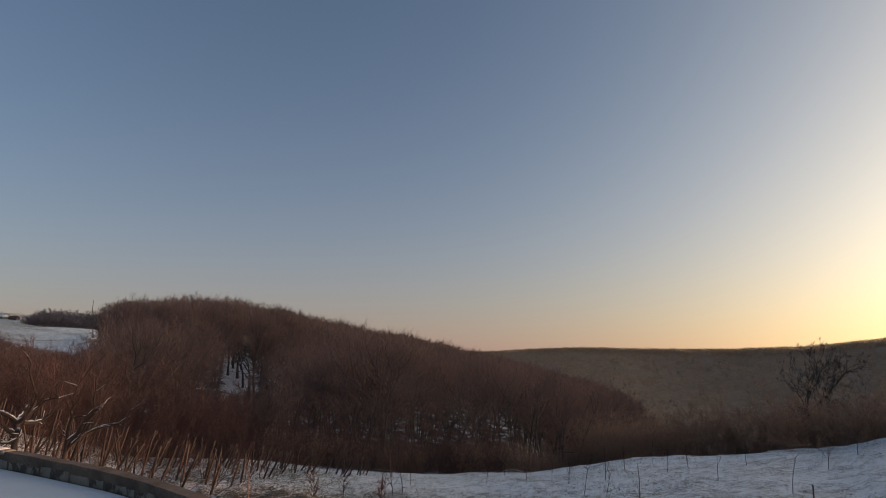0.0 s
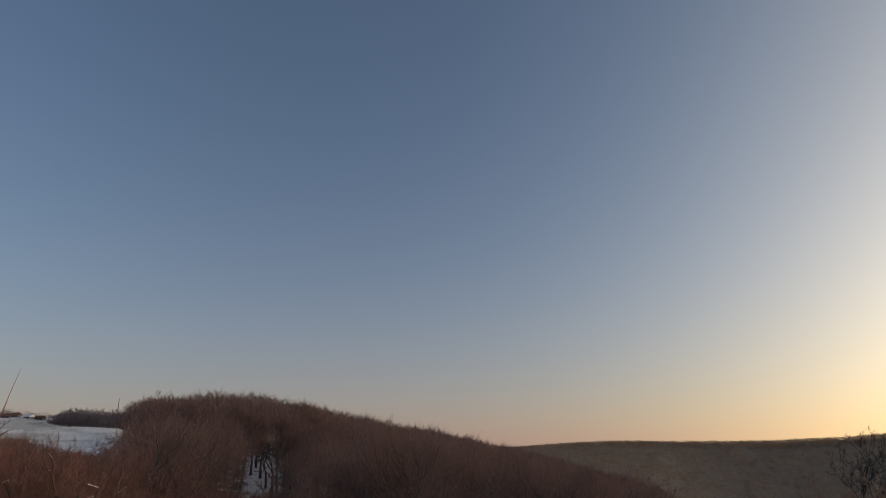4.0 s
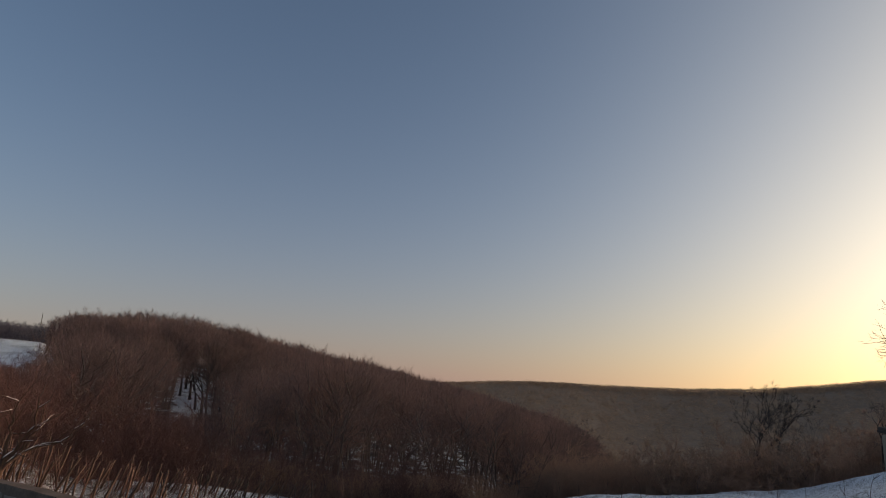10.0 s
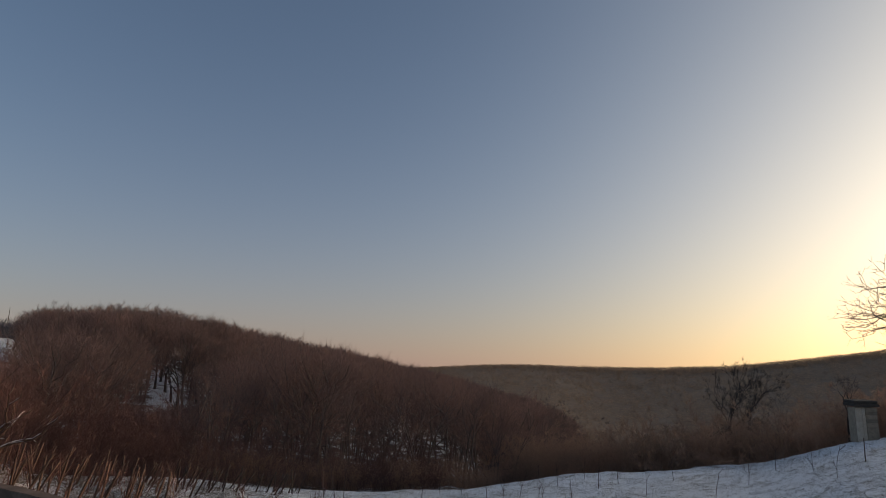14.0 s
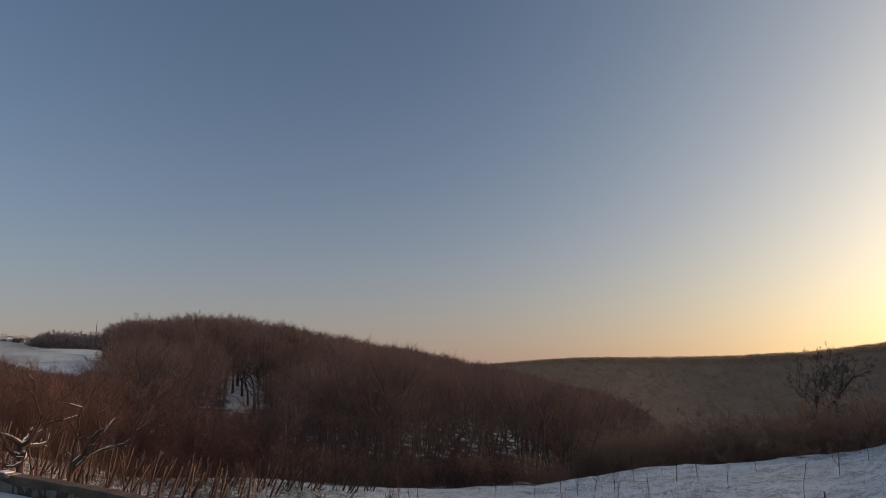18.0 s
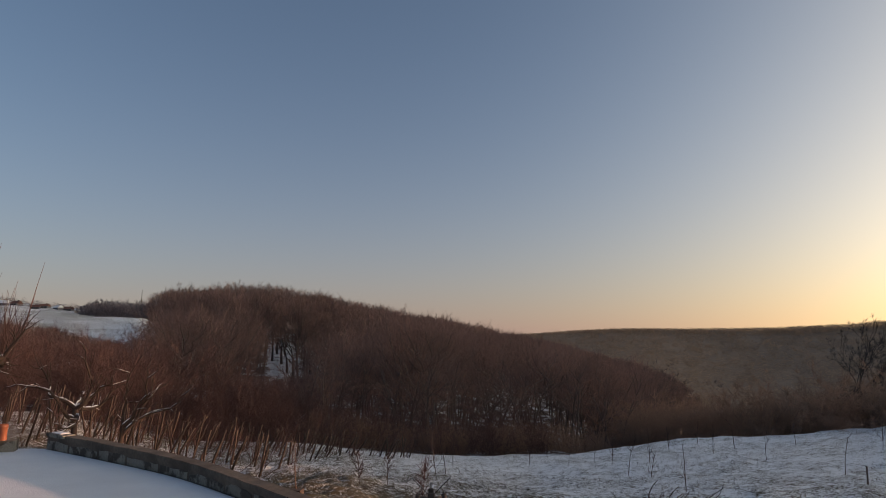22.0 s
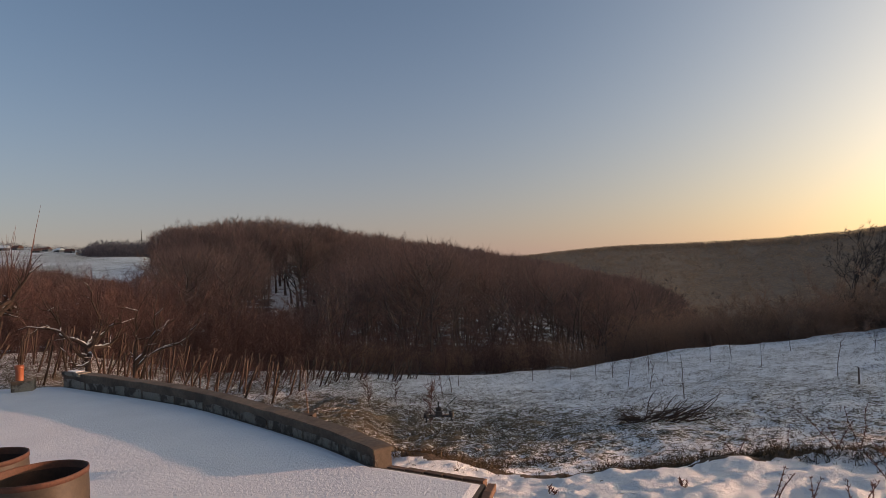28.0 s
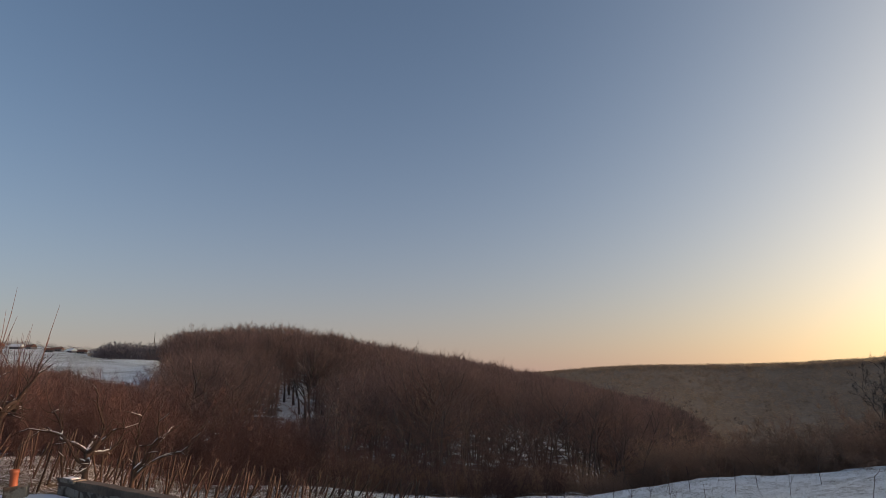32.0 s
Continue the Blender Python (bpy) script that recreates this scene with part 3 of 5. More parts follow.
def build_ground():
    azs = np.concatenate([np.arange(-60, -26, 0.7), np.arange(-26, 36, 0.33), np.arange(36, 60, 0.7), np.arange(60, 120, 1.2), np.arange(120, 300, 3.0)])
    ds = [1.5, 3.0, 4.5, 5.6]
    while ds[-1] < 5000:
        d = ds[-1]
        ds.append(d + (0.085 if d < 17 else max(0.13, d * 0.022)))
    ds = np.array(ds)
    z = np.stack([np.interp(ds, *profile(a if a < 180 else a - 360)) for a in azs], 1)
    a = np.radians(azs)[None, :]
    x, y = ds[:, None] * np.sin(a), ds[:, None] * np.cos(a)
    dd = np.broadcast_to(ds[:, None], x.shape)
    bare, lift = tussocks(x, y, dd)
    z = z + rolls(x, y, dd) + lift
    nd, n = x.shape
    q = (np.arange(nd - 1)[:, None] * n + np.arange(n)[None, :]).ravel()
    w = (np.arange(nd - 1)[:, None] * n + (np.arange(n)[None, :] + 1) % n).ravel()
    tris = np.concatenate([np.stack([q, w, w + n], 1), np.stack([q, w + n, q + n], 1)])
    c = nd * n
    k = np.arange(n)
    tris = np.concatenate([tris, np.stack([np.full(n, c), (k + 1) % n, k], 1)])
    verts = np.concatenate([np.stack([x, y, z], -1).reshape(-1, 3), [(0, 0, -0.16)]])
    me = soup("ground", verts, tris, MAT_GROUND)
    me.polygons.foreach_set("use_smooth", np.ones(len(tris), bool))
    me.attributes.new("bare", "FLOAT", "POINT").data.foreach_set("value", np.append(bare.ravel(), 0).astype(np.float32))
    # snow lies thicker in one glade of the hill wood and along its foot
    gz = np.broadcast_to(azs[None, :], x.shape)
    wide = 1.1 + 0.5 * lattice(x * 0.15, y * 0.15, 41)
    glade = 0.15 * np.clip(1.6 - np.abs(gz + 20.9) / wide, 0, 1) * np.clip((dd - 84) / 8, 0, 1) * np.clip((142 - dd) / 8, 0, 1)
    glade = np.maximum(glade, 0.02 * np.clip((gz + 16) / 10, 0, 1) * np.clip((130 - dd) / 30, 0, 1))
    me.attributes.new("glade", "FLOAT", "POINT").data.foreach_set("value", np.append(glade.ravel(), 0).astype(np.float32))
    for m in (MAT_LITTER, MAT_BANK, MAT_EARTH, MAT_FARFLOOR_HAZE):
        me.materials.append(m)
    mid = verts[tris].mean(1)
    md, maz = np.hypot(mid[:, 0], mid[:, 1]), np.degrees(np.arctan2(mid[:, 0], mid[:, 1]))
    lip = np.interp(maz, *LIP) + 0.30 * lattice(mid[:, 0] * 1.4, mid[:, 1] * 1.4, 31) + 0.12 * lattice(mid[:, 0] * 5, mid[:, 1] * 5, 32)
    crest = np.interp(maz, *CREST_D)
    wood = (md > crest + 2.5) & (np.abs(maz) < 110) & ~((maz < -31.0) & (md > 120) & ~((md > 455) & (md < 560) & (maz > -37)))
    index = np.zeros(len(tris), np.int32)
    index[(md < lip + 0.55 + 0.35 * lattice(mid[:, 0] * 2.2, mid[:, 1] * 2.2, 33)) & (maz > -12) & (maz < 60)] = 3
    index[(md < lip) & (maz > -16)] = 2
    # past 290 m the floor takes the haze-lightened colour
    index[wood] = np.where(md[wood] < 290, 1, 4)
    me.polygons.foreach_set("material_index", index)
    tagged(new("ground", me), "rolling meadow ground under thin patchy snow with dead grass", "ground", kind="structure")


build_ground()
# ---- terrace ----
# Foot of the low wall, from its near end to its far end.
WALL_FOOT = ((-1.77, 7.13), (-2.70, 8.08), (-4.14, 9.32), (-5.91, 10.70), (-7.82, 11.86), (-10.45, 13.34))


def along(points, t):
    """A point on a smooth line through points, t from 0 to 1."""
    n = len(points) - 1
    q = min(max(t, 0), 1) * n
    i = min(int(q), n - 1)
    u = q - i
    p = [Vector(points[min(max(k, 0), n)]) for k in (i - 1, i, i + 1, i + 2)]
    return 0.5 * (2 * p[1] + (p[2] - p[0]) * u + (2 * p[0] - 5 * p[1] + 4 * p[2] - p[3]) * u * u + (3 * p[1] - p[0] - 3 * p[2] + p[3]) * u ** 3)


def build_terrace():
    rim = [along(WALL_FOOT, k / 24) for k in range(25)]
    outline = [(p.x, p.y) for p in rim]
    outline += [(-10.8, 13.35), (-12.4, 13.2), (-20, 13.2), (-26, 9), (-26, -14), (-1.0, -14), (-0.95, 0.0), (-0.56, 5.9), (-0.46, 6.50), (-1.2, 6.88), (-1.66, 7.10)]
    bm = bmesh.new()
    top = [bm.verts.new((x, y, 0)) for x, y in outline]
    f = bm.faces.new(top)
    if f.normal.z < 0:
        f.normal_flip()
    r = bmesh.ops.extrude_face_region(bm, geom=[f])
    for v in r["geom"]:
        if isinstance(v, bmesh.types.BMVert):
            v.co.z = -0.5
    bmesh.ops.recalc_face_normals(bm, faces=bm.faces)
    me = bpy.data.meshes.new("terrace")
    bm.to_mesh(me)
    bm.free()
    me.materials.append(MAT_CONCRETE)
    slab = tagged(new("terrace", me), "flat concrete terrace slab below the snow", "terrace", kind="structure")
    # snow on it, with softly rounded edge set in from the slab's side
    bm = bmesh.new()
    c = Vector((-6, 5))
    vs = []
    for x, y in outline:
        d = c - Vector((x, y))
        p = Vector((x, y)) + d.normalized() * 0.05
        vs.append((p.x, p.y))
    low = [bm.verts.new((x, y, 0.003)) for x, y in vs]
    mid = []
    for x, y in vs:
        d = (c - Vector((x, y))).normalized() * 0.09
        mid.append(bm.verts.new((x + d.x, y + d.y, 0.020)))
    f = bm.faces.new(mid)
    n = len(vs)
    for k in range(n):
        bm.faces.new((low[k], low[(k + 1) % n], mid[(k + 1) % n], mid[k]))
    bmesh.ops.recalc_face_normals(bm, faces=bm.faces)
    me = bpy.data.meshes.new("terrace_snow")
    bm.to_mesh(me)
    bm.free()
    me.materials.append(MAT_SNOW)
    tagged(new("terrace_snow", me), "even layer of fresh granular snow lying on the terrace", "snow", kind="structure")


build_terrace()


def build_wall():
    root = tagged(new("low_wall"), "low curved wall of cement blocks with a worn concrete coping beside the terrace", "wall")
    root.location = (*WALL_FOOT[0], 0)
    inv = Matrix.Translation((-WALL_FOOT[0][0], -WALL_FOOT[0][1], 0))
    rng = random.Random(4)

    def height(t):
        return 0.19 + 0.15 * t

    def strip(t0, t1, z0f, z1f, inset, depth, steps=3, jut=0.0, arch=0.0):
        bm = bmesh.new()
        rows = []
        for k in range(steps + 1):
            t = t0 + (t1 - t0) * k / steps
            p = along(WALL_FOOT, t)
            q = along(WALL_FOOT, min(t + 0.01, 1.0)) - along(WALL_FOOT, max(t - 0.01, 0.0))
            nrm = Vector((q.y, -q.x)).normalized()
            if nrm.dot(-p) > 0:
                nrm = -nrm
            h = height(t)
            a, b = p + nrm * inset, p + nrm * (inset + depth)
            w = jut * rng.uniform(-1, 1) - arch * h * abs(2 * k / steps - 1) ** 3
            rows.append([bm.verts.new(inv @ Vector(c)) for c in ((a.x, a.y, h * z0f), (b.x, b.y, h * z0f), (b.x, b.y, h * z1f + w), (a.x, a.y, h * z1f + w))])
        for r0, r1 in zip(rows, rows[1:]):
            for k in range(4):
                bm.faces.new((r0[k], r0[(k + 1) % 4], r1[(k + 1) % 4], r1[k]))
        bm.faces.new(rows[0])
        bm.faces.new(rows[-1])
        bmesh.ops.recalc_face_normals(bm, faces=bm.faces)
        es = [e for e in bm.edges if len(e.link_faces) == 2 and e.calc_face_angle(0) > 0.9]
        bmesh.ops.bevel(bm, geom=es, offset=0.010, segments=2, affect="EDGES")
        return bm

    part("core", strip(0.004, 0.998, -0.6, 0.78, 0.02, 0.24, 30), MAT_CONCRETE, root, "rough mortar core between the blocks")
    part("coping", strip(0.0, 0.93, 0.66, 1.0, 0.004, 0.27, 40, 0.008), MAT_CONCRETE, root, "worn brown-grey concrete coping")
    part("end_block", strip(0.935, 1.0, 0.80, 1.02, -0.01, 0.28, 3), MAT_BLOCK, root, "bare block with a cap of snow")
    part("end_snow", strip(0.950, 0.985, 1.02, 1.07, 0.05, 0.20, 3), MAT_SNOW, root, "thin snow cap")
    cuts = [0.0]
    while cuts[-1] < 0.93:
        cuts.append(cuts[-1] + rng.uniform(0.062, 0.118))
    cuts[-1] = 1.0
    for t0, t1 in zip(cuts, cuts[1:]):
        g = 0.0022
        part("block", strip(t0 + g, t1 - g, -0.3, 0.655 - rng.uniform(0, 0.20), 0.014 - rng.uniform(0.0, 0.005), 0.06, 8, 0.010, rng.uniform(0.0, 0.28)), MAT_BLOCK, root)


build_wall()


def build_edge_bricks():
    """A course of bricks along the slab's open edge."""
    root = tagged(new("brick_edging"), "single course of old red bricks edging the terrace slab", "edging")
    root.location = (-1.64, 7.16, 0)
    bm = bmesh.new()
    box(bm, (0.243, 0.085, 0.075), bevel=0.008)
    proto = part("brick", bm, MAT_BRICK, root)
    me = proto.data
    rng = random.Random(9)
    spots = []
    for (x0, y0), (x1, y1) in (((-1.60, 7.15), (-0.42, 6.60)), ((-0.40, 6.54), (-0.56, 5.0)), ((-0.57, 4.98), (-0.84, 1.0))):
        ln = hypot(x1 - x0, y1 - y0)
        for k in range(int(ln / 0.25)):
            u = (k + 0.5) * 0.25 / ln
            spots.append((x0 + (x1 - x0) * u, y0 + (y1 - y0) * u, atan2(y1 - y0, x1 - x0)))
    for i, (x, y, a) in enumerate(spots):
        ob = proto if i == 0 else new("brick", me)
        ob.parent = root
        ob.matrix_basis = Matrix.Translation((x + 1.64, y - 7.16, -0.032 + rng.uniform(-0.006, 0.004))) @ Matrix.Rotation(a + rng.uniform(-0.06, 0.06), 4, "Z") @ Matrix.Rotation(rng.uniform(-0.04, 0.04), 4, "X")


build_edge_bricks()


def lathe(bm, profile, sides=48, wobble=0.0, seed=1):
    """Turns a profile of (radius, height) round the upright axis."""
    rng = random.Random(seed)
    ph = [rng.uniform(0, 6.28) for _ in range(3)]
    rings = []
    for r, z in profile:
        rings.append([bm.verts.new(((r + wobble * sin(3 * a + ph[0]) * 0.5 + wobble * sin(5 * a + ph[1]) * 0.5) * cos(a), (r + wobble * sin(3 * a + ph[0]) * 0.5 + wobble * sin(5 * a + ph[1]) * 0.5) * sin(a), z)) for a in (2 * pi * k / sides for k in range(sides))])
    for r0, r1 in zip(rings, rings[1:]):
        for k in range(sides):
            bm.faces.new((r0[k], r0[(k + 1) % sides], r1[(k + 1) % sides], r1[k]))
    return bm


def build_drum(x, y, turn, label):
    root = tagged(new("steel_drum"), label, "drum", "drums on the terrace")
    root.matrix_world = pose(x, y, 0.03, 0, 0, turn)
    R, H = 0.318, 0.86
    bm = bmesh.new()
    prof = [(R - 0.01, 0.0), (R, 0.012)]
    for zc in (0.29, 0.57):
        prof += [(R, zc - 0.03), (R + 0.011, zc - 0.01), (R + 0.011, zc + 0.01), (R, zc + 0.03)]
    prof += [(R, H - 0.10), (R - 0.002, H - 0.005)]
    lathe(bm, prof, 56, 0.006, 2)
    part("body", bm, MAT_DRUM, root, "dull brown painted steel with rust streaks", True)
    bm = bmesh.new()
    lathe(bm, [(R - 0.004, H - 0.034), (R + 0.002, H - 0.034), (R + 0.003, H - 0.01), (R + 0.002, H + 0.004), (R - 0.006, H + 0.006), (R - 0.010, H - 0.004), (R - 0.010, H - 0.12)], 56, 0.006, 2)
    part("rim", bm, MAT_RUST, root, "rust-red cut rim", True)
    bm = bmesh.new()
    lathe(bm, [(R - 0.011, H - 0.05), (R - 0.012, 0.1), (R - 0.04, 0.06), (0.002, 0.05)], 56, 0.006, 2)
    part("inside", bm, MAT_DRUM_INSIDE, root, "dark inside", True)
    return root


build_drum(-3.52, 4.22, 20, "open rusty steel drum with a dark inside standing in the snow")
build_drum(-4.34, 4.62, 110, "second open rusty steel drum standing behind the first")


def build_pipe_block():
    b = tagged(new("concrete_block"), "grey hollow concrete block holding an orange pipe at the terrace edge", "block")
    b.matrix_world = pose(-11.0, 12.85, 0.02, 0, 0, 28)
    bm = bmesh.new()
    box(bm, (0.42, 0.30, 0.23), (0, 0, 0.115), bevel=0.012)
    part("body", bm, MAT_BLOCK, b)
    p = tagged(new("orange_pipe"), "short upright piece of orange plastic drain pipe", "pipe")
    p.matrix_world = pose(-11.06, 12.82, 0.25)
    bm = bmesh.new()
    lathe(bm, [(0.080, 0.0), (0.080, 0.25), (0.092, 0.265), (0.092, 0.34), (0.084, 0.34), (0.074, 0.25), (0.074, 0.0)], 28)
    part("tube", bm, MAT_PIPE, p, smooth=True)


build_pipe_block()


# ---- plants ----
def scatter(arrs, places, base):
    """Copies arrays to many places (matrix rows), as one soup."""
    v, f = arrs
    for M in places:
        m = np.array(M)
        base.add(v @ m[:3, :3].T + m[:3, 3], f)


def as_mesh(name, arrs, mat):
    return soup(name, arrs[0], arrs[1], mat)


def plant_thing(name, kids, label, category, group, m):
    """A plant: its wood is the thing's first part, its crown the second."""
    root = tagged(new(name), label, category, group)
    root.matrix_world = m
    for nm, me in kids:
        o = new(nm, me)
        o.parent = root
        if nm == "limb_snow":
            o["kind"] = "stuff"
    return root


def place(pos, s, turn, lean=0.0):
    return Matrix.Translation(pos) @ Matrix.Rotation(turn, 4, "Z") @ Matrix.Rotation(lean, 4, "X") @ Matrix.Diagonal((s, s, s, 1))


def snow_on(lines, rng, width, gaps=0.25):
    """Little ridges of snow along the upper side of limbs."""
    s = Soup()
    for pts, r in lines:
        for a, b, ra in zip(pts, pts[1:], r):
            if abs((b - a)[2]) > 0.75 * np.linalg.norm(b - a) or rng.uniform() < gaps:
                continue
            up = np.array([0, 0, ra * 0.95])
            s.tube([a + up, (a + b) / 2 + up * 1.25, b + up * 0.8], [width * ra, width * ra * 1.1, width * ra * 0.5], 5)
    return s


FOREST = [wood_tree(100 + k, 13 - 4 * (k % 2), 6, 5, 0.95, 0.026, (5, 3, 3), 3.1 + 0.35 * (k % 3), 1 + (k % 2)) for k in range(6)]
# thinner-set copies for the joined rest, farther off
FOREST_REST = [wood_tree(140 + k, 11, 4, 5, 1.15, 0.055, (3, 3, 3), 3.3 + 0.35 * (k % 3)) for k in range(6)]
SHRUB = [shrub_arrays(200 + k, 4.0, 2.2, 8, 5, 0.46, 0.011) for k in range(5)]
SHRUB_REST = [shrub_arrays(230 + k, 4.0, 2.2, 7, 7, 0.55, 0.017, 1) for k in range(4)]
HEDGE = [shrub_arrays(260 + k, 4.0, 3.4, 15, 9, 0.34, 0.013, 2, 0.72) for k in range(4)]
HEDGE_REST = [shrub_arrays(280 + k, 4.0, 3.6, 14, 12, 0.36, 0.021, 1, 0.76) for k in range(4)]
# coarse bushes for the added stretch of hedge that is never in view
HEDGE_UNSEEN = [shrub_arrays(290 + k, 4.0, 3.8, 9, 4, 0.70, 0.09, 1, 0.82) for k in range(4)]


def top_limit(az):
    """The highest that plants reach, as degrees above the eye."""
    return float(np.interp(az, (-60, -42, -38.4, -36, -33.5, -32.3, -31.3, -27.8, -25.5, -23.8, -20, -16, -12, -8, -4, -1.8, 0.5, 4.5, 8.6, 12, 13, 13.8, 15.4, 18, 21, 23.5, 25, 27, 31, 32.4, 34.2, 36.5, 45, 64, 76),
                           (2.3, 1.95, 1.5, 0.9, 0.45, 0.3, 4.6, 5.15, 5.4, 5.7, 5.0, 4.25, 3.35, 2.55, 1.8, 1.28, 0.72, -0.25, -1.2, -2.2, -2.8, -4.1, -3.6, -2.9, -2.3, -1.8, -1.7, -1.5, -1.1, -0.4, 0.4, 1.2, 1.5, 1.75, 0.0)))


def build_forest():
    rng = np.random.default_rng(11)
    trees, tries = [], 0
    cells = {}
    while len(trees) < 860 and tries < 80000:
        tries += 1
        az = rng.uniform(-46, 14)
        dc, dr = crest_distance(az), ridge_distance(az)
        d = math.sqrt(rng.uniform((dc + 12) ** 2, (dr + 8) ** 2))
        if az < -30.9 and d > 130:
            continue
                # a clearing with snow on the slope
        if -22.2 < az < -19.9 and 84 < d < 122:
            continue
        x, y = d * sin(radians(az)), d * cos(radians(az))
        key = (int(x / 3.7), int(y / 3.7))
        if key in cells:
            continue
        z = ground_height(x, y)
        lim = top_limit(az)
        if az < -26:
            # crowns must not hang over the open field
            lim = min(lim, top_limit(az - math.degrees(2.3 / d)))
        cap = 2.2 + d * tan(radians(lim)) - z
        h = rng.uniform(8.5, 13.0)
        if d > dr - 25:
            h = max(min(h, cap * rng.uniform(0.93, 1.06)), 5.0)
        elif cap < 5:
            continue
        h = min(h, cap * 1.03)
        if -24.0 < az < -17.6 and d < 90:
            h = min(h, 2.2 + d * tan(radians(-2.4)) - z)
            if h < 2:
                continue
        cells[key] = 1
        trees.append((d, az, x, y, z, h))
    trees.sort()
    rest_w, rest_c = Soup(), Soup()
    meshes = [(as_mesh("trunk", w, MAT_BARK), as_mesh("crown", c, MAT_TWIG)) for w, c in FOREST]
    for i, (d, az, x, y, z, h) in enumerate(trees):
        k = int(rng.integers(0, len(FOREST)))
        m = place((x, y, z), h / 10.0, rng.uniform(0, 6.28), rng.normal(0, 0.04))
        if i < 200:
            plant_thing("bare_tree", (("trunk", meshes[k][0]), ("crown", meshes[k][1])), "leafless grey-brown woodland tree on the snowy valley slope", "tree", "woodland trees", m)
        else:
            scatter(FOREST_REST[k][0], [m], rest_w)
            scatter(FOREST_REST[k][1], [m], rest_c)
    root = tagged(new("hill_wood"), "dense leafless wood covering the hill, red-brown twigs", "woodland", kind="stuff")
    for nm, s, mat in (("trunks", rest_w, MAT_BARK), ("crowns", rest_c, MAT_TWIG)):
        o = tagged(new(nm, soup(nm, *s.arrays(), mat)), kind="stuff")
        o.parent = root


build_forest()


def build_brush():
    """Thicket between the vineyard and the wood, and the dark hedge along the meadow's far side."""
    rng = np.random.default_rng(21)
    rest = {"thicket": (Soup(), Soup()), "hedge": (Soup(), Soup())}
    sm = [(as_mesh("stem", w, MAT_BRUSH), as_mesh("crown", c, MAT_BRUSH)) for w, c in SHRUB]
    hm = [(as_mesh("stem", w, MAT_HEDGE), as_mesh("crown", c, MAT_HEDGE)) for w, c in HEDGE]
    spots = []
    for _ in range(560):
        az = rng.uniform(-50, 3)
        if az > -16 and rng.uniform() < 0.4:
            continue
        d = crest_distance(az) + 1.0 + 30 * rng.uniform() ** 1.4
        spots.append((d, az, "thicket"))
    for _ in range(150):
        az = rng.uniform(-18, 13)
        spots.append((crest_distance(az) + rng.uniform(1.5, 9), az, "hedge"))
    for n in range(620):
        # the first 190 stand out of view, added to shade the meadow
        az = rng.uniform(42, 84) if n < 190 else rng.uniform(10, 43)
        spots.append((crest_distance(az) + rng.uniform(1.5, 18), az, "hedge"))
    spots.sort()
    count = {"thicket": 0, "hedge": 0}
    for d, az, kind in spots:
        pos = at_ground(az, d)
        cap = 2.2 + d * tan(radians(top_limit(az))) - pos.z
        if kind == "thicket":
            h = min(rng.uniform(2.4, 4.6) if az < -20 else rng.uniform(1.6, 3.2), cap)
            if -23.4 < az < -18.0:
                h = min(h, 2.2 + d * tan(radians(-2.8)) - pos.z)
        else:
            # the hedge sinks away towards the valley's mouth
            cap = min(cap, 2.2 + d * tan(radians(float(np.interp(az, (10, 14, 15.5, 90), (-5.0, -4.1, -3.6, 9.0))))) - pos.z)
            h = rng.uniform(0.70, 0.95) * cap if az > 10 else rng.uniform(0.9, 1.8)
            h = min(h, 8.0 if az > 10 else 5)
        if h < 1.0:
            continue
        lib, ms = (SHRUB, sm) if kind == "thicket" else (HEDGE, hm)
        k = int(rng.integers(0, len(lib)))
        m = place(pos, h / 4.0, rng.uniform(0, 6.28), rng.normal(0, 0.05))
        count[kind] += 1
        if count[kind] <= 130 and az < 44:
            if kind == "thicket":
                plant_thing("shrub", (("stem", ms[k][0]), ("crown", ms[k][1])), "leafless russet shrub in the thicket behind the vineyard", "shrub", "thicket shrubs", m)
            else:
                plant_thing("hedge_bush", (("stem", ms[k][0]), ("crown", ms[k][1])), "dark leafless hedge bush along the meadow's far side", "bush", "hedge bushes", m)
        else:
            more = (SHRUB_REST if kind == "thicket" else HEDGE_UNSEEN if az > 44 else HEDGE_REST)[k % 4]
            scatter(more[0], [m], rest[kind][0])
            scatter(more[1], [m], rest[kind][1])
    for kind, mat, lab in (("thicket", MAT_BRUSH, "leafless russet thicket filling the slope below the wood"), ("hedge", MAT_HEDGE, "dark leafless hedgerow bushes beyond the meadow, some out of view to shade it")):
        root = tagged(new(kind), lab, "shrubs", kind="stuff")
        for nm, s in zip(("stem", "crown"), rest[kind]):
            o = tagged(new(nm, soup(nm, *s.arrays(), mat)), kind="stuff")
            o.parent = root


build_brush()


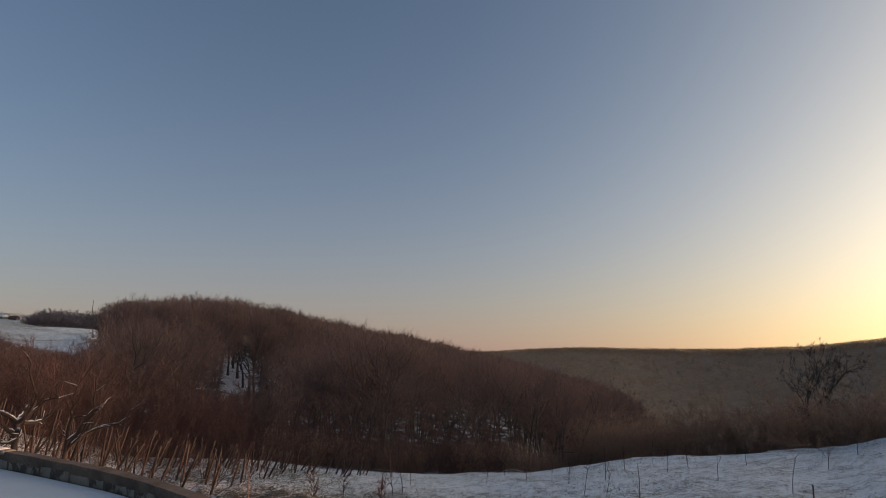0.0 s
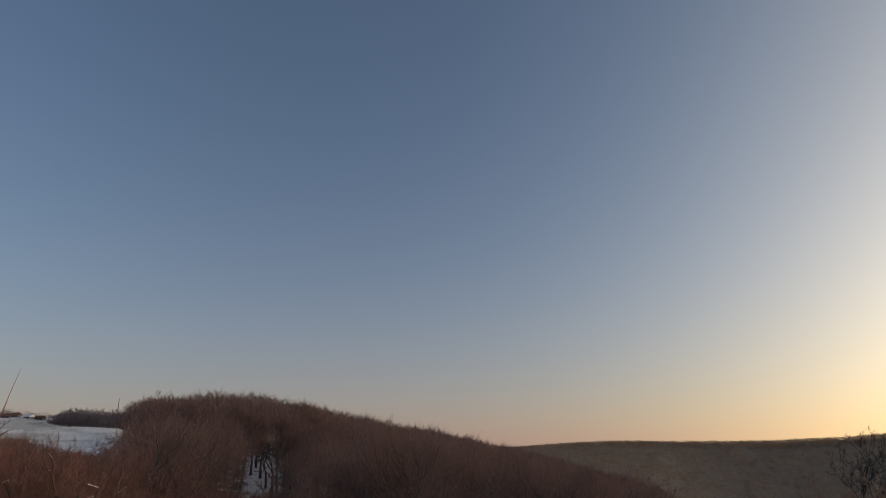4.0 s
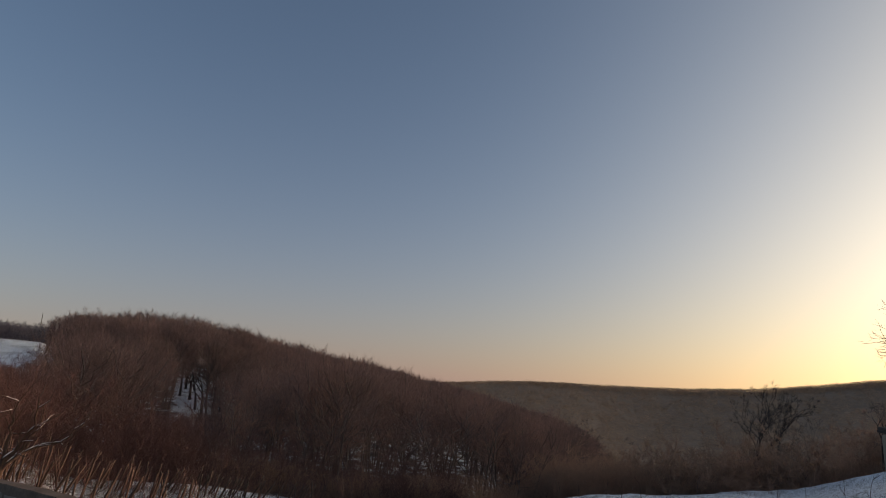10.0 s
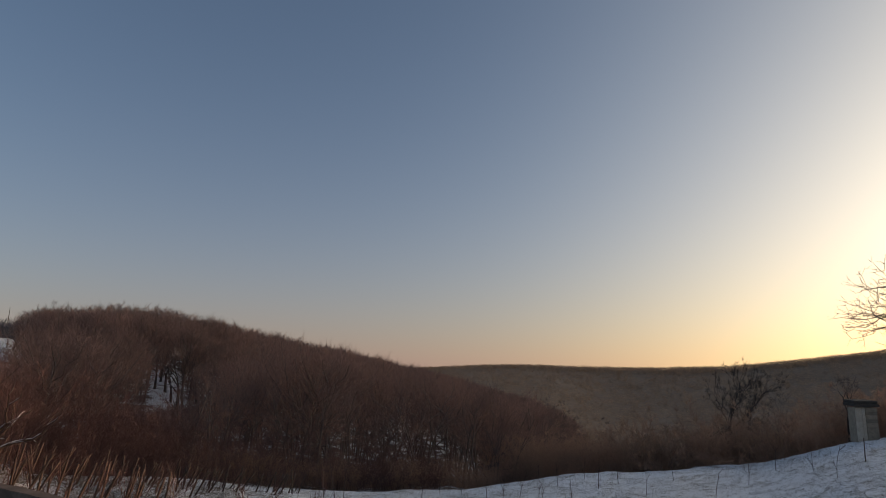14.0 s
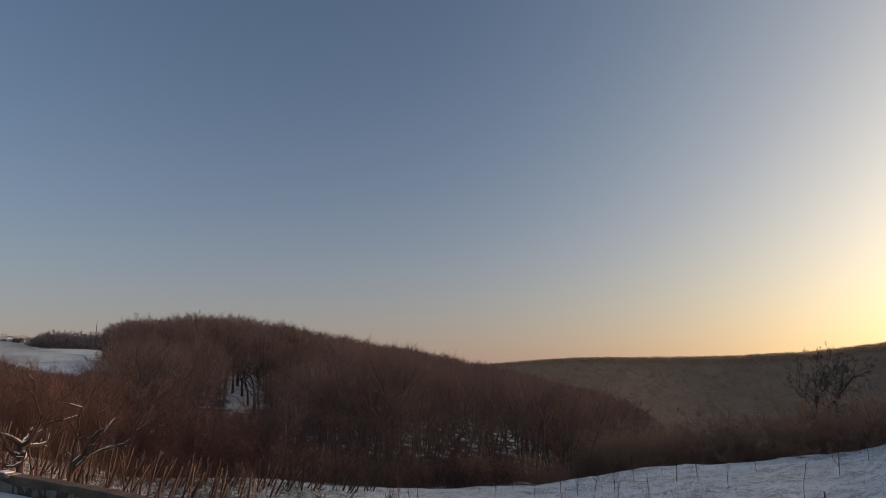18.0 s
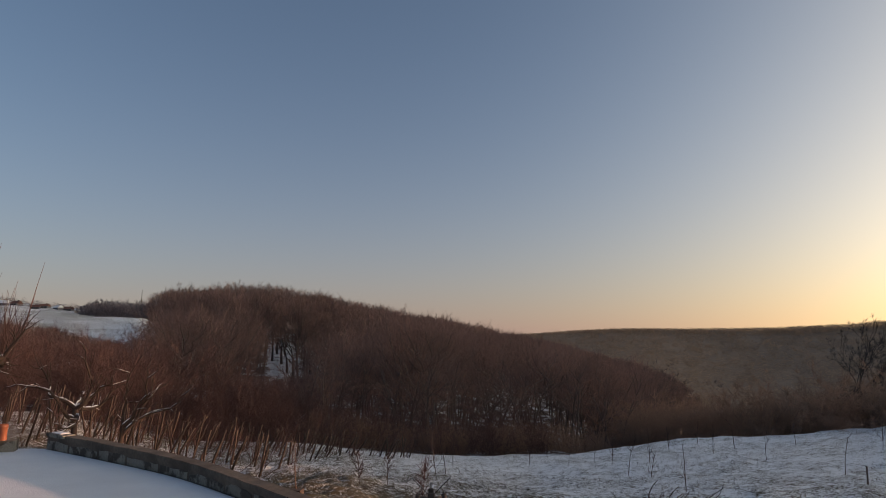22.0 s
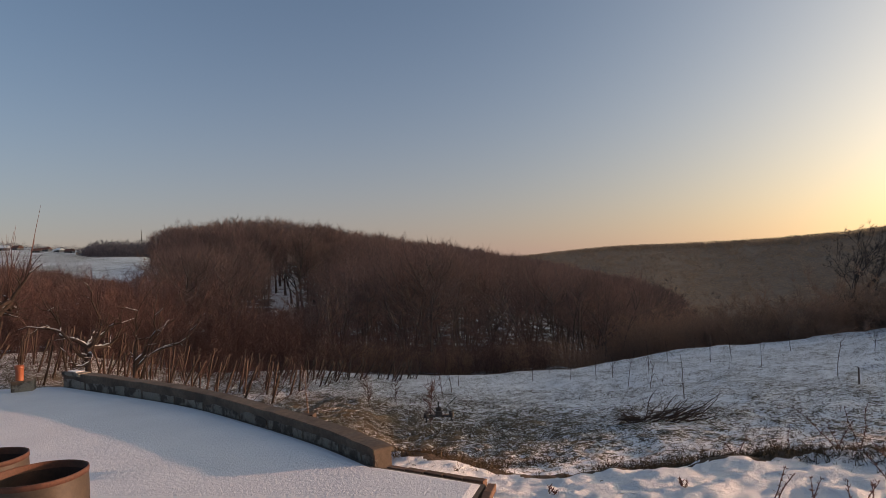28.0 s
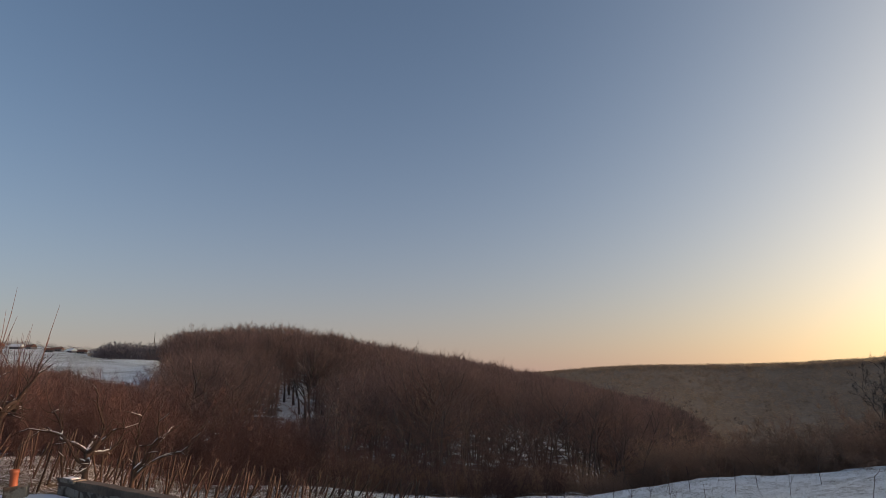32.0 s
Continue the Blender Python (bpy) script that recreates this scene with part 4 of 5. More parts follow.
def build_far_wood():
    """Woods on the distant ridge and beyond the left field, seen only as a fringe and a soft face, with haze put into
    their colours.
    """
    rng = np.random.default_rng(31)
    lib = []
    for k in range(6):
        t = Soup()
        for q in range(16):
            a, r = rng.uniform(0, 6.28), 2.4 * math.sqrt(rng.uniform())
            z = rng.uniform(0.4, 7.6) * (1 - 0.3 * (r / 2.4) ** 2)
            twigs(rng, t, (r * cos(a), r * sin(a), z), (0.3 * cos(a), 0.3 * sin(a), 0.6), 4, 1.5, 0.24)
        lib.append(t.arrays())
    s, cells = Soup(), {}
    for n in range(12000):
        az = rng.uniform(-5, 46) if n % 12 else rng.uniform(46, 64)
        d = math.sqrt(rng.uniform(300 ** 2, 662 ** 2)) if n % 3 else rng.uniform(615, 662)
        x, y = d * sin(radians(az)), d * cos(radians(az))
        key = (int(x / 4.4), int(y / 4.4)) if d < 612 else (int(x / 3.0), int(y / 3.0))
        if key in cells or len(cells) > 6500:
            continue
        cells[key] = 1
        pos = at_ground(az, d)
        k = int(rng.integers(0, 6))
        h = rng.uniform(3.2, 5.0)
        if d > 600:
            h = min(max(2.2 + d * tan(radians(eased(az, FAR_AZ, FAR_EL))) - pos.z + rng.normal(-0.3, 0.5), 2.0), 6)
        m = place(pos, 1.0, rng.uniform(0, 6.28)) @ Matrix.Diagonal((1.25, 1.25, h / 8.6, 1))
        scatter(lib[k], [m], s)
    tagged(new("far_wood", soup("far_wood", *s.arrays(), MAT_FAR_HAZE)), "distant leafless woods on the far ridge, coloured lighter for haze", "woodland", kind="stuff")
    s = Soup()
    for _ in range(420):
        az = rng.uniform(-36.6, -29)
        d = rng.uniform(430, 500)
        pos = at_ground(az, d, -1.0)
        k = int(rng.integers(0, 4))
        h = (2.2 + d * tan(radians(4.0)) - pos.z) * rng.uniform(0.8, 1.02)
        h *= min(1.0, 0.45 + (az + 36.6) * 0.5)
        m = place(pos, 1.0, rng.uniform(0, 6.28)) @ Matrix.Diagonal((1.2, 1.2, h / 9.0, 1))
        scatter(lib[k], [m], s)
    for _ in range(130):
        az = rng.uniform(-46, -36.4)
        pos = at_ground(az, rng.uniform(560, 615))
        m = place(pos, 1.0, rng.uniform(0, 6.28)) @ Matrix.Diagonal((0.8, 0.8, rng.uniform(0.3, 0.6), 1))
        scatter(lib[int(rng.integers(0, 4))], [m], s)
    tagged(new("field_wood", soup("field_wood", *s.arrays(), MAT_COPSE_HAZE)), "leafless copse beyond the snowy field, coloured grey for haze", "woodland", kind="stuff")


build_far_wood()


# ---- vineyard ----
def build_vineyard():
    rng = np.random.default_rng(41)
    protos = []
    for k in range(5):
        h = 1.42
        s = Soup()
        pts = curved(rng, (0, 0, -0.25), (0.0, 0, 1.0), h + 0.25, 4, 0.02, 0.0)
        s.tube(pts, (0.031, 0.030, 0.029, 0.028, 0.026), 7)
        v, f = s.arrays()
        top = len(v) - 7
        f = np.concatenate([f, [(top, top + i, top + i + 1) for i in range(1, 6)]])
        vine = Soup()
        for _ in range(2):
            a = rng.uniform(0, 6.28)
            st = curved(rng, (0.10 * cos(a), 0.10 * sin(a), -0.1), (0.12 * cos(a), 0.12 * sin(a), 1), rng.uniform(0.8, 1.9), 6, 0.16, 0.02)
            vine.tube(st, np.linspace(0.014, 0.004, 7), 3)
            for e in (3, 4, 5, 6):
                twigs(rng, vine, st[e], (0, 0, 0.6), 3, 0.5, 0.009)
        protos.append((soup("stake", v, f, MAT_STAKE), soup("vine", *vine.arrays(), MAT_BRUSH)))
    # rows run away from the terrace, down the slope
    spots = []
    for row in range(34):
        x0 = -31 + row * 0.98
        for j in range(17):
            y0 = 15.6 + j * 1.0 + 0.25 * (row % 2)
            x = x0 + 0.10 * j + rng.normal(0, 0.12)
            y = y0 + rng.normal(0, 0.15) - 0.05 * x
            az, d = bearing(x, y), hypot(x, y)
            if d > crest_distance(az) - 1.5 or az < -46 or az > -9.5:
                continue
            if d < 13.6 + max(0, (-az - 20)) * 0.32:
                continue
            if az > -20 and d < 21 + (az + 20) * 0.7:
                continue
            if rng.uniform() < 0.06:
                continue
            spots.append((d, x, y))
    spots.sort()
    for i, (d, x, y) in enumerate(spots[:300]):
        k = int(rng.integers(0, 5))
        lean = rng.normal(0.24, 0.20)
        tall = 1.0 - 0.36 * min(max((bearing(x, y) + 32) / 10, 0.0), 1.0)
        m = Matrix.Translation((x, y, ground_height(x, y))) @ Matrix.Rotation(lean, 4, "Y") @ Matrix.Rotation(rng.normal(0, 0.15), 4, "X") @ Matrix.Rotation(rng.uniform(0, 6.28), 4, "Z") @ Matrix.Diagonal((1, 1, tall * rng.uniform(0.72, 1.08), 1))
        plant_thing("vine_stake", (("stake", protos[k][0]), ("vine", protos[k][1])), "leaning weathered wooden vineyard stake with a bare vine", "stake", "vineyard stakes", m)


build_vineyard()


def fruit_tree(seed, height, spread, pos, bias, label, limbs=6, lift=0.06, shoots=18, tilt=0.15):
    """A pruned orchard tree: short trunk, crooked limbs that reach towards bias, whippy shoots, snow on the limbs."""
    rng = np.random.default_rng(seed)
    wood, crown, lines = Soup(), Soup(), []
    bias = np.array(bias, float)
    w0 = np.array([0, 0, 1.0]) + bias * tilt + rng.normal(0, 0.08, 3)
    trunk = curved(rng, (0, 0, -0.3), w0 / np.linalg.norm(w0), height * 0.42 + 0.3, 5, 0.10, 0.0)
    k = (height / 3.0) ** 0.7
    wood.tube(trunk, np.linspace(0.092, 0.066, 6) * k, 8)
    for i in range(limbs):
        st = trunk[5] if i < limbs - 2 else trunk[4]
        a = i * 6.28 / limbs + rng.normal(0, 0.35)
        d = np.array([cos(a), sin(a), rng.uniform(0.25, 1.0)]) + bias
        limb = curved(rng, st, d / np.linalg.norm(d), spread * rng.uniform(0.75, 1.15), 7, 0.36, lift)
        r = np.linspace(0.060, 0.012, 8) * k
        wood.tube(limb, r, 6)
        lines.append((limb, r))
        for _ in range(10):
            j = int(rng.integers(2, 8))
            d2 = limb[j] - limb[j - 1]
            d2 /= np.linalg.norm(d2)
            br = curved(rng, limb[j], sideways(rng, d2, rng.uniform(0.5, 1.1)) + np.array([0, 0, 0.25]), spread * rng.uniform(0.22, 0.5), 4, 0.24, 0.08)
            rb = np.linspace(0.016, 0.005, 5) * k
            wood.tube(br, rb, 4)
            if rng.uniform() < 0.6:
                lines.append((br[:3], rb))
            for e in (1, 2, 3, 4):
                twigs(rng, crown, br[e], (0, 0, 0.4), 3, 0.28, 0.008)
        for _ in range(shoots // limbs):
            j = int(rng.integers(2, 8))
            sh = curved(rng, limb[j], (rng.normal(0, 0.32), rng.normal(0, 0.32), 1), height * rng.uniform(0.2, 0.5), 3, 0.10, 0.05)
            crown.tube(sh, np.array((0.012, 0.010, 0.007, 0.003)) * k, 3)
    kids = [("trunk", soup("trunk", *wood.arrays(), MAT_FRUIT)), ("crown", soup("crown", *crown.arrays(), MAT_BRUSH))]
    kids.append(("limb_snow", soup("limb_snow", *snow_on(lines, rng, 0.44, 0.10).arrays(), MAT_SNOW)))
    return plant_thing("fruit_tree", kids, label, "tree", "fruit trees by the vineyard", Matrix.Translation(pos))


fruit_tree(51, 2.9, 1.75, at_ground(-36.2, 20.0), (-0.25, -0.2, 0.1), "crooked bare fruit tree with snow lying along its limbs", 7)
fruit_tree(52, 2.3, 2.0, at_ground(-33.4, 18.5), (0.75, 0.5, 0.1), "low bare fruit tree reaching far to one side over the stakes", 5)
fruit_tree(53, 4.5, 1.6, at_ground(-42.2, 20.0), (0, 0, 0.4), "upright bare fruit tree with long whippy shoots", 7, 0.14, 35)
fruit_tree(54, 3.0, 1.6, at_ground(-44.5, 21.0), (0.2, 0, 0.3), "upright bare fruit tree among the vineyard stakes", 7, 0.12, 50)


# ---- the meadow's young trees, posts, brushwood ----
def sapling(seed, pos, height, label="thin leafless sapling standing in the snowy meadow", bushy=5, name="sapling"):
    rng = np.random.default_rng(seed)
    wood, crown = Soup(), Soup()
    st = curved(rng, (0, 0, -0.15), (rng.normal(0, 0.06), rng.normal(0, 0.06), 1), height, 6, 0.06, 0.03)
    wood.tube(st, np.linspace(0.015, 0.005, 7) * (height / 1.6) ** 0.5, 5)
    for k in range(bushy):
        j = int(rng.integers(2, 7))
        br = curved(rng, st[j], sideways(rng, np.array([0, 0, 1.0]), rng.uniform(0.4, 1.0)), height * rng.uniform(0.15, 0.4), 3, 0.12, 0.1)
        crown.tube(br, (0.009, 0.007, 0.005, 0.003), 3)
        twigs(rng, crown, br[2], (0, 0, 0.6), 3, height * 0.14, 0.008)
    return plant_thing(name, (("stem", soup("stem", *wood.arrays(), MAT_BARK)), ("crown", soup("crown", *crown.arrays(), MAT_BRUSH))), label, "sapling", "meadow saplings", Matrix.Translation(pos))


for i, (az, d, h, b) in enumerate(((-14.0, 16.6, 1.0, 22), (-11.7, 17.6, 0.8, 14), (-8.6, 13.8, 0.95, 48), (-7.4, 20.0, 1.5, 6), (-6.6, 22.0, 1.6, 4), (-6.0, 25.0, 1.4, 4), (0.6, 27.5, 1.1, 6),
                                   (4.0, 26.0, 0.8, 3), (6.2, 27.0, 0.9, 3), (7.5, 25.0, 1.0, 5), (8.8, 22.0, 1.1, 6), (10.6, 20.5, 1.0, 4), (10.6, 25.0, 1.2, 4), (13.3, 17.0, 1.25, 2), (15.6, 27.0, 1.2, 3),
                                   (17.2, 30.0, 1.1, 3), (19.4, 24.0, 0.9, 2), (21.5, 31.0, 1.3, 3), (24.6, 20.5, 1.15, 2), (27.0, 29.0, 1.4, 3), (29.0, 34.0, 1.2, 4), (31.5, 30.0, 1.1, 3), (-16.2, 25.0, 1.3, 8), (-18.2, 26.0, 1.3, 8),
                                   (2.2, 31.0, 0.8, 3), (12.2, 31.0, 1.2, 4), (14.4, 34.0, 1.2, 4), (33.0, 27.0, 1.3, 3))):
    sapling(600 + i, at_ground(az, d), h, bushy=b)


def post(az, d, h, r=0.022, label="short dark wooden post standing in the snow"):
    root = tagged(new("post"), label, "post", "meadow posts")
    root.matrix_world = Matrix.Translation(at_ground(az, d, -0.15)) @ Matrix.Rotation(0.03, 4, "Y")
    bm = bmesh.new()
    lathe(bm, [(0.002, 0), (r, 0.0), (r * 0.95, h * 0.6), (r * 0.85, h + 0.13), (r * 0.5, h + 0.15), (0.002, h + 0.152)], 9, 0.004, int(d))
    part("shaft", bm, MAT_BARK, root)


post(25.9, 18.5, 0.42)
post(34.9, 30.0, 0.9)
post(37.2, 33.0, 1.0)


def brush_pile():
    rng = np.random.default_rng(71)
    root = tagged(new("brushwood_pile"), "heap of cut dark branches lying in the snowy meadow", "branches")
    c = at_ground(12.4, 13.0)
    root.matrix_world = Matrix.Translation(c) @ Matrix.Diagonal((0.86, 0.86, 0.86, 1))
    groups = {"thick_branches": (Soup(), 30, 0.016), "thin_branches": (Soup(), 26, 0.007)}
    for nm, (s, n, r) in groups.items():
        for _ in range(n):
            u = rng.uniform(-0.7, 0.5)
            st = (u, rng.normal(0, 0.22), 0.03 + 0.08 * rng.uniform())
            a = rng.normal(0.15, 0.6)
            pts = curved(rng, st, (cos(a), sin(a) * 0.4, rng.uniform(0.08, 0.62)), rng.uniform(0.5, 1.1), 4, 0.24, -0.03)
            pts[:, 2] = np.maximum(pts[:, 2], 0.015)
            if nm == "thick_branches":
                one = Soup()
                one.tube(pts, np.linspace(r, r * 0.3, 5), 5)
                new("branch", soup("branch", *one.arrays(), MAT_FRUIT)).parent = root
                continue
            s.tube(pts, np.linspace(r, r * 0.3, 5), 4)
            twigs(rng, s, pts[3], (cos(a), 0, 0.3), 3, 0.3, 0.008)
        if nm == "thin_branches":
            tagged(new(nm, soup(nm, *s.arrays(), MAT_FRUIT)), kind="stuff").parent = root
    s = Soup()
    for _ in range(34):
        a = rng.normal(2.7, 0.5)
        pts = curved(rng, (-0.72 + rng.normal(0, 0.12), rng.normal(0, 0.15), 0.04), (cos(a), sin(a) * 0.4, rng.uniform(0, 0.5)), rng.uniform(0.3, 0.7), 4, 0.2, -0.02)
        pts[:, 2] = np.maximum(pts[:, 2], 0.015)
        s.tube(pts, np.linspace(0.010, 0.003, 5), 4)
        twigs(rng, s, pts[2], (cos(a), 0, 0.4), 3, 0.25, 0.008)
    o = tagged(new("loose_branches", soup("loose_branches", *s.arrays(), MAT_FRUIT)), kind="stuff")
    o.parent = root


brush_pile()


def planter():
    root = tagged(new("planter_box"), "small brown planter box with a bare seedling behind the wall", "planter")
    root.location = at_ground(-19.4, 12.6)
    bm = bmesh.new()
    box(bm, (0.25, 0.22, 0.24), (0, 0, 0.12), bevel=0.012)
    part("box", bm, MAT_STAKE, root, "brown wooden box")
    rng = np.random.default_rng(5)
    s = Soup()
    st = curved(rng, (0, 0, 0.25), (0, 0, 1), 0.75, 5, 0.08, 0.03)
    s.tube(st, np.linspace(0.014, 0.004, 6), 5)
    for _ in range(7):
        twigs(rng, s, st[int(rng.integers(2, 6))], (0, 0, 0.7), 3, 0.32, 0.010)
    o = new("seedling", soup("seedling", *s.arrays(), MAT_HEDGE))
    o.parent = root


planter()


# ---- grass and weeds ----
def build_grass():
    rng = np.random.default_rng(81)
    s = Soup()
    n = 0
    while n < 11000:
        az, d = rng.uniform(-26, 35), rng.uniform(7.4, 25)
        x, y = d * sin(radians(az)), d * cos(radians(az))
        lip = 8.2 < d < 9.8 and az > -12
        dens = 0.5 if lip else 0.22 * math.exp(-((x + 3.5) ** 2 + (y - 12.3) ** 2) / 34) + 0.05
        if rng.uniform() > dens or noise.noise((x * 0.5, y * 0.5, 2)) < -0.1:
            continue
        if d < 8.2 and rng.uniform() < 0.8:
            continue
        z = ground_height(x, y)
        twigs(rng, s, (x, y, z - 0.02), (rng.normal(0, 0.3), rng.normal(0, 0.3), 0.5), 5, rng.uniform(0.05, 0.13) * (1.5 if lip else 1), 0.010)
        n += 1
    tagged(new("dead_grass", soup("dead_grass", *s.arrays(), MAT_GRASS)), "tufts of dead straw-coloured grass poking through the snow", "grass", kind="stuff")


build_grass()


def weed(seed, az, d, h, label="dry dark weed stalk sticking out of the snow bank"):
    rng = np.random.default_rng(seed)
    root = tagged(new("weed_stalk"), label, "weed", "dry weeds on the bank")
    root.location = at_ground(az, d)
    s = Soup()
    for _ in range(1 + int(rng.integers(0, 3))):
        st = curved(rng, (rng.normal(0, 0.03), rng.normal(0, 0.03), -0.05), (rng.normal(0.1, 0.25), rng.normal(0, 0.2), 1), h * rng.uniform(0.6, 1), 7, 0.13, -0.02)
        s.tube(st, np.linspace(0.007, 0.003, 8), 4)
        for e in range(3, 8):
            twigs(rng, s, st[e], (0, 0, 0.3), 5, 0.05, 0.010)
    o = new("stalk", soup("stalk", *s.arrays(), MAT_BRUSH))
    o.parent = root


for i, (az, d, h) in enumerate(((19.8, 6.6, 0.5), (22.0, 6.6, 0.55), (25.5, 6.8, 0.5), (12.6, 6.9, 0.16), (24.2, 9.0, 0.75), (25.6, 9.4, 0.95), (17.0, 9.2, 0.4), (7.0, 9.1, 0.3), (28.0, 7.5, 0.6), (21.0, 9.2, 0.5), (2.0, 6.6, 0.15), (30.0, 9.0, 0.8))):
    weed(900 + i, az, d, h)


# ---- larger trees by the hedge ----
def open_tree(name, seed, az, d, h, label, clear, levels, kids, angle, ratio, trunk_r, twigs_at, flat=0.0, mat=MAT_DARK, snowy=0.0, first=0.24, slim=1.0):
    """A tree that stands free enough to show its forks."""
    w, c, lines = forked_tree(seed, h, clear, levels, kids, angle, ratio, trunk_r, *twigs_at, flat, first, slim)
    parts = [("trunk", soup("trunk", *w, MAT_DARK)), ("crown", soup("crown", *c, mat))]
    if snowy:
        parts.append(("limb_snow", soup("limb_snow", *snow_on(lines, np.random.default_rng(seed), snowy).arrays(), MAT_SNOW)))
    plant_thing(name, parts, label, "tree", "", Matrix.Translation(at_ground(az, d)))


def reach(az, d, el):
    """How tall a thing is whose top shows at that height above the eye's level, in degrees."""
    return 2.2 + d * tan(radians(el)) - at_ground(az, d).z


h = reach(25.8, 52, 1.8)
open_tree("lone_tree", 1001, 25.8, 52, h, "round-crowned bare tree rising out of the hedge", h * 0.66, 5, 3, 0.62, 0.76, 0.17, (9, 0.30, 0.020), 0.0, MAT_DARK, 0.0, 0.085, 0.80)
open_tree("lone_tree", 1002, 46.0, 30, 7.6, "tall bare tree with long crooked limbs above the hedge", 1.5, 6, 3, 0.85, 0.78, 0.20, (3, 0.24, 0.012), 0.42, MAT_DARK, 0.0, 0.22)
open_tree("lone_tree", 1003, 29.4, 50, reach(29.4, 50, -0.6), "small bare tree beside the round-crowned one in the hedge", 3.6, 5, 2, 0.5, 0.7, 0.06, (4, 0.3, 0.016), 0.0, MAT_BARK, 0.0, 0.09)
open_tree("lone_tree", 1004, 33.9, 44, reach(33.9, 44, 0.9), "thin twiggy tree above the shed in the hedge", 3.6, 5, 2, 0.45, 0.7, 0.07, (5, 0.35, 0.016), 0.0, MAT_BARK, 0.0, 0.12)
for k, (az, d, el) in enumerate(((12.9, 60, -1.4), (12.4, 62, -1.9), (11.3, 64, -2.2), (10.2, 66, -2.7))):
    h = reach(az, d, el)
    open_tree("slender_tree", 1010 + k, az, d, h, "slender bare tree standing in the valley bottom", h * 0.5, 5, 2, 0.36, 0.66, 0.12, (8, 0.5, 0.028), 0.0, MAT_BARK)
# the forked trees at the glade, snow along their limbs
for k, (az, d, el) in enumerate(((-19.9, 92, 2.6), (-20.4, 97, 2.2), (-19.0, 101, 2.3), (-21.7, 106, 2.6), (-22.3, 112, 2.7), (-18.4, 99, 1.9), (-20.9, 104, 2.5), (-21.3, 118, 3.0))):
    h = reach(az, d, el)
    open_tree("glade_tree", 1020 + k, az, d, h, "forked dark tree with snowy limbs at the glade", h * 0.34, 6, 2, 0.50, 0.74, 0.24, (5, 0.7, 0.024), 0.0, MAT_TWIG, 0.34 if k < 5 else 0.0)
# taller trees along the wood's end by the field
for k, (az, d, el) in enumerate(((-30.3, 128, 4.9), (-29.3, 120, 5.3), (-28.3, 124, 5.2), (-29.8, 96, 2.8), (-28.8, 90, 2.2), (-27.4, 98, 3.0), (-25.6, 92, 2.2))):
    h = reach(az, d, el)
    open_tree("edge_tree", 1040 + k, az, d, h, "tall bare tree with pale upper limbs at the wood's end", h * 0.36, 6, 2, 0.46, 0.74, 0.20, (5, 0.7, 0.024), 0.0, MAT_TWIG, 0.28)


# slender trunks along the wood's lower edge, and bushes standing before the snowy field
rng_edge = np.random.default_rng(77)
SLIM = [tree_arrays(1100 + k, 7.0, 1.3, 0.45, 7, 4, 4, 0.6, 0.018, 0.085, 0.06, 1 + k % 2, (5, 3, 3), (2, 3)) for k in range(4)]
SLIM_MESH = [(as_mesh("trunk", w, MAT_BARK), as_mesh("crown", c, MAT_TWIG)) for w, c in SLIM]
for _ in range(70):
    az = rng_edge.uniform(-19, 13.5)
    d = crest_distance(az) + rng_edge.uniform(6, 20)
    q = at_ground(az, d)
    k = int(rng_edge.integers(0, 4))
    cap = 2.2 + d * tan(radians(min(top_limit(az), 0.0))) - q.z
    h = min(rng_edge.uniform(4.5, 7.5), cap)
    if h > 2.5:
        plant_thing("slim_tree", (("trunk", SLIM_MESH[k][0]), ("crown", SLIM_MESH[k][1])), "slender bare young tree at the lower edge of the wood", "tree", "slender trees", place(q, h / 7.0, rng_edge.uniform(0, 6.28), rng_edge.normal(0, 0.06)))
BUSH = [shrub_arrays(1200 + k, 4.0, 2.6, 10, 6, 0.5, 0.022, 2, 0.6) for k in range(3)]
BUSH_MESH = [(as_mesh("stem", w, MAT_COPSE_HAZE), as_mesh("crown", c, MAT_COPSE_HAZE)) for w, c in BUSH]
for az, d, h in ((-36.9, 122, 4.2), (-36.5, 118, 3.4), (-36.1, 124, 4.4), (-35.4, 120, 4.8), (-35.0, 126, 4.0), (-34.3, 116, 3.6), (-33.4, 121, 3.4), (-32.7, 118, 3.2), (-32.1, 124, 4.0), (-31.3, 119, 5.0), (-39.0, 128, 3.6), (-39.4, 126, 3.0), (-41.0, 122, 3.6), (-37.6, 119, 2.6)):
    k = int(rng_edge.integers(0, 3))
    plant_thing("field_bush", (("stem", BUSH_MESH[k][0]), ("crown", BUSH_MESH[k][1])), "grey leafless bush at the near edge of the snowy field", "bush", "field bushes", place(at_ground(az, d), h / 4.0, rng_edge.uniform(0, 6.28)))


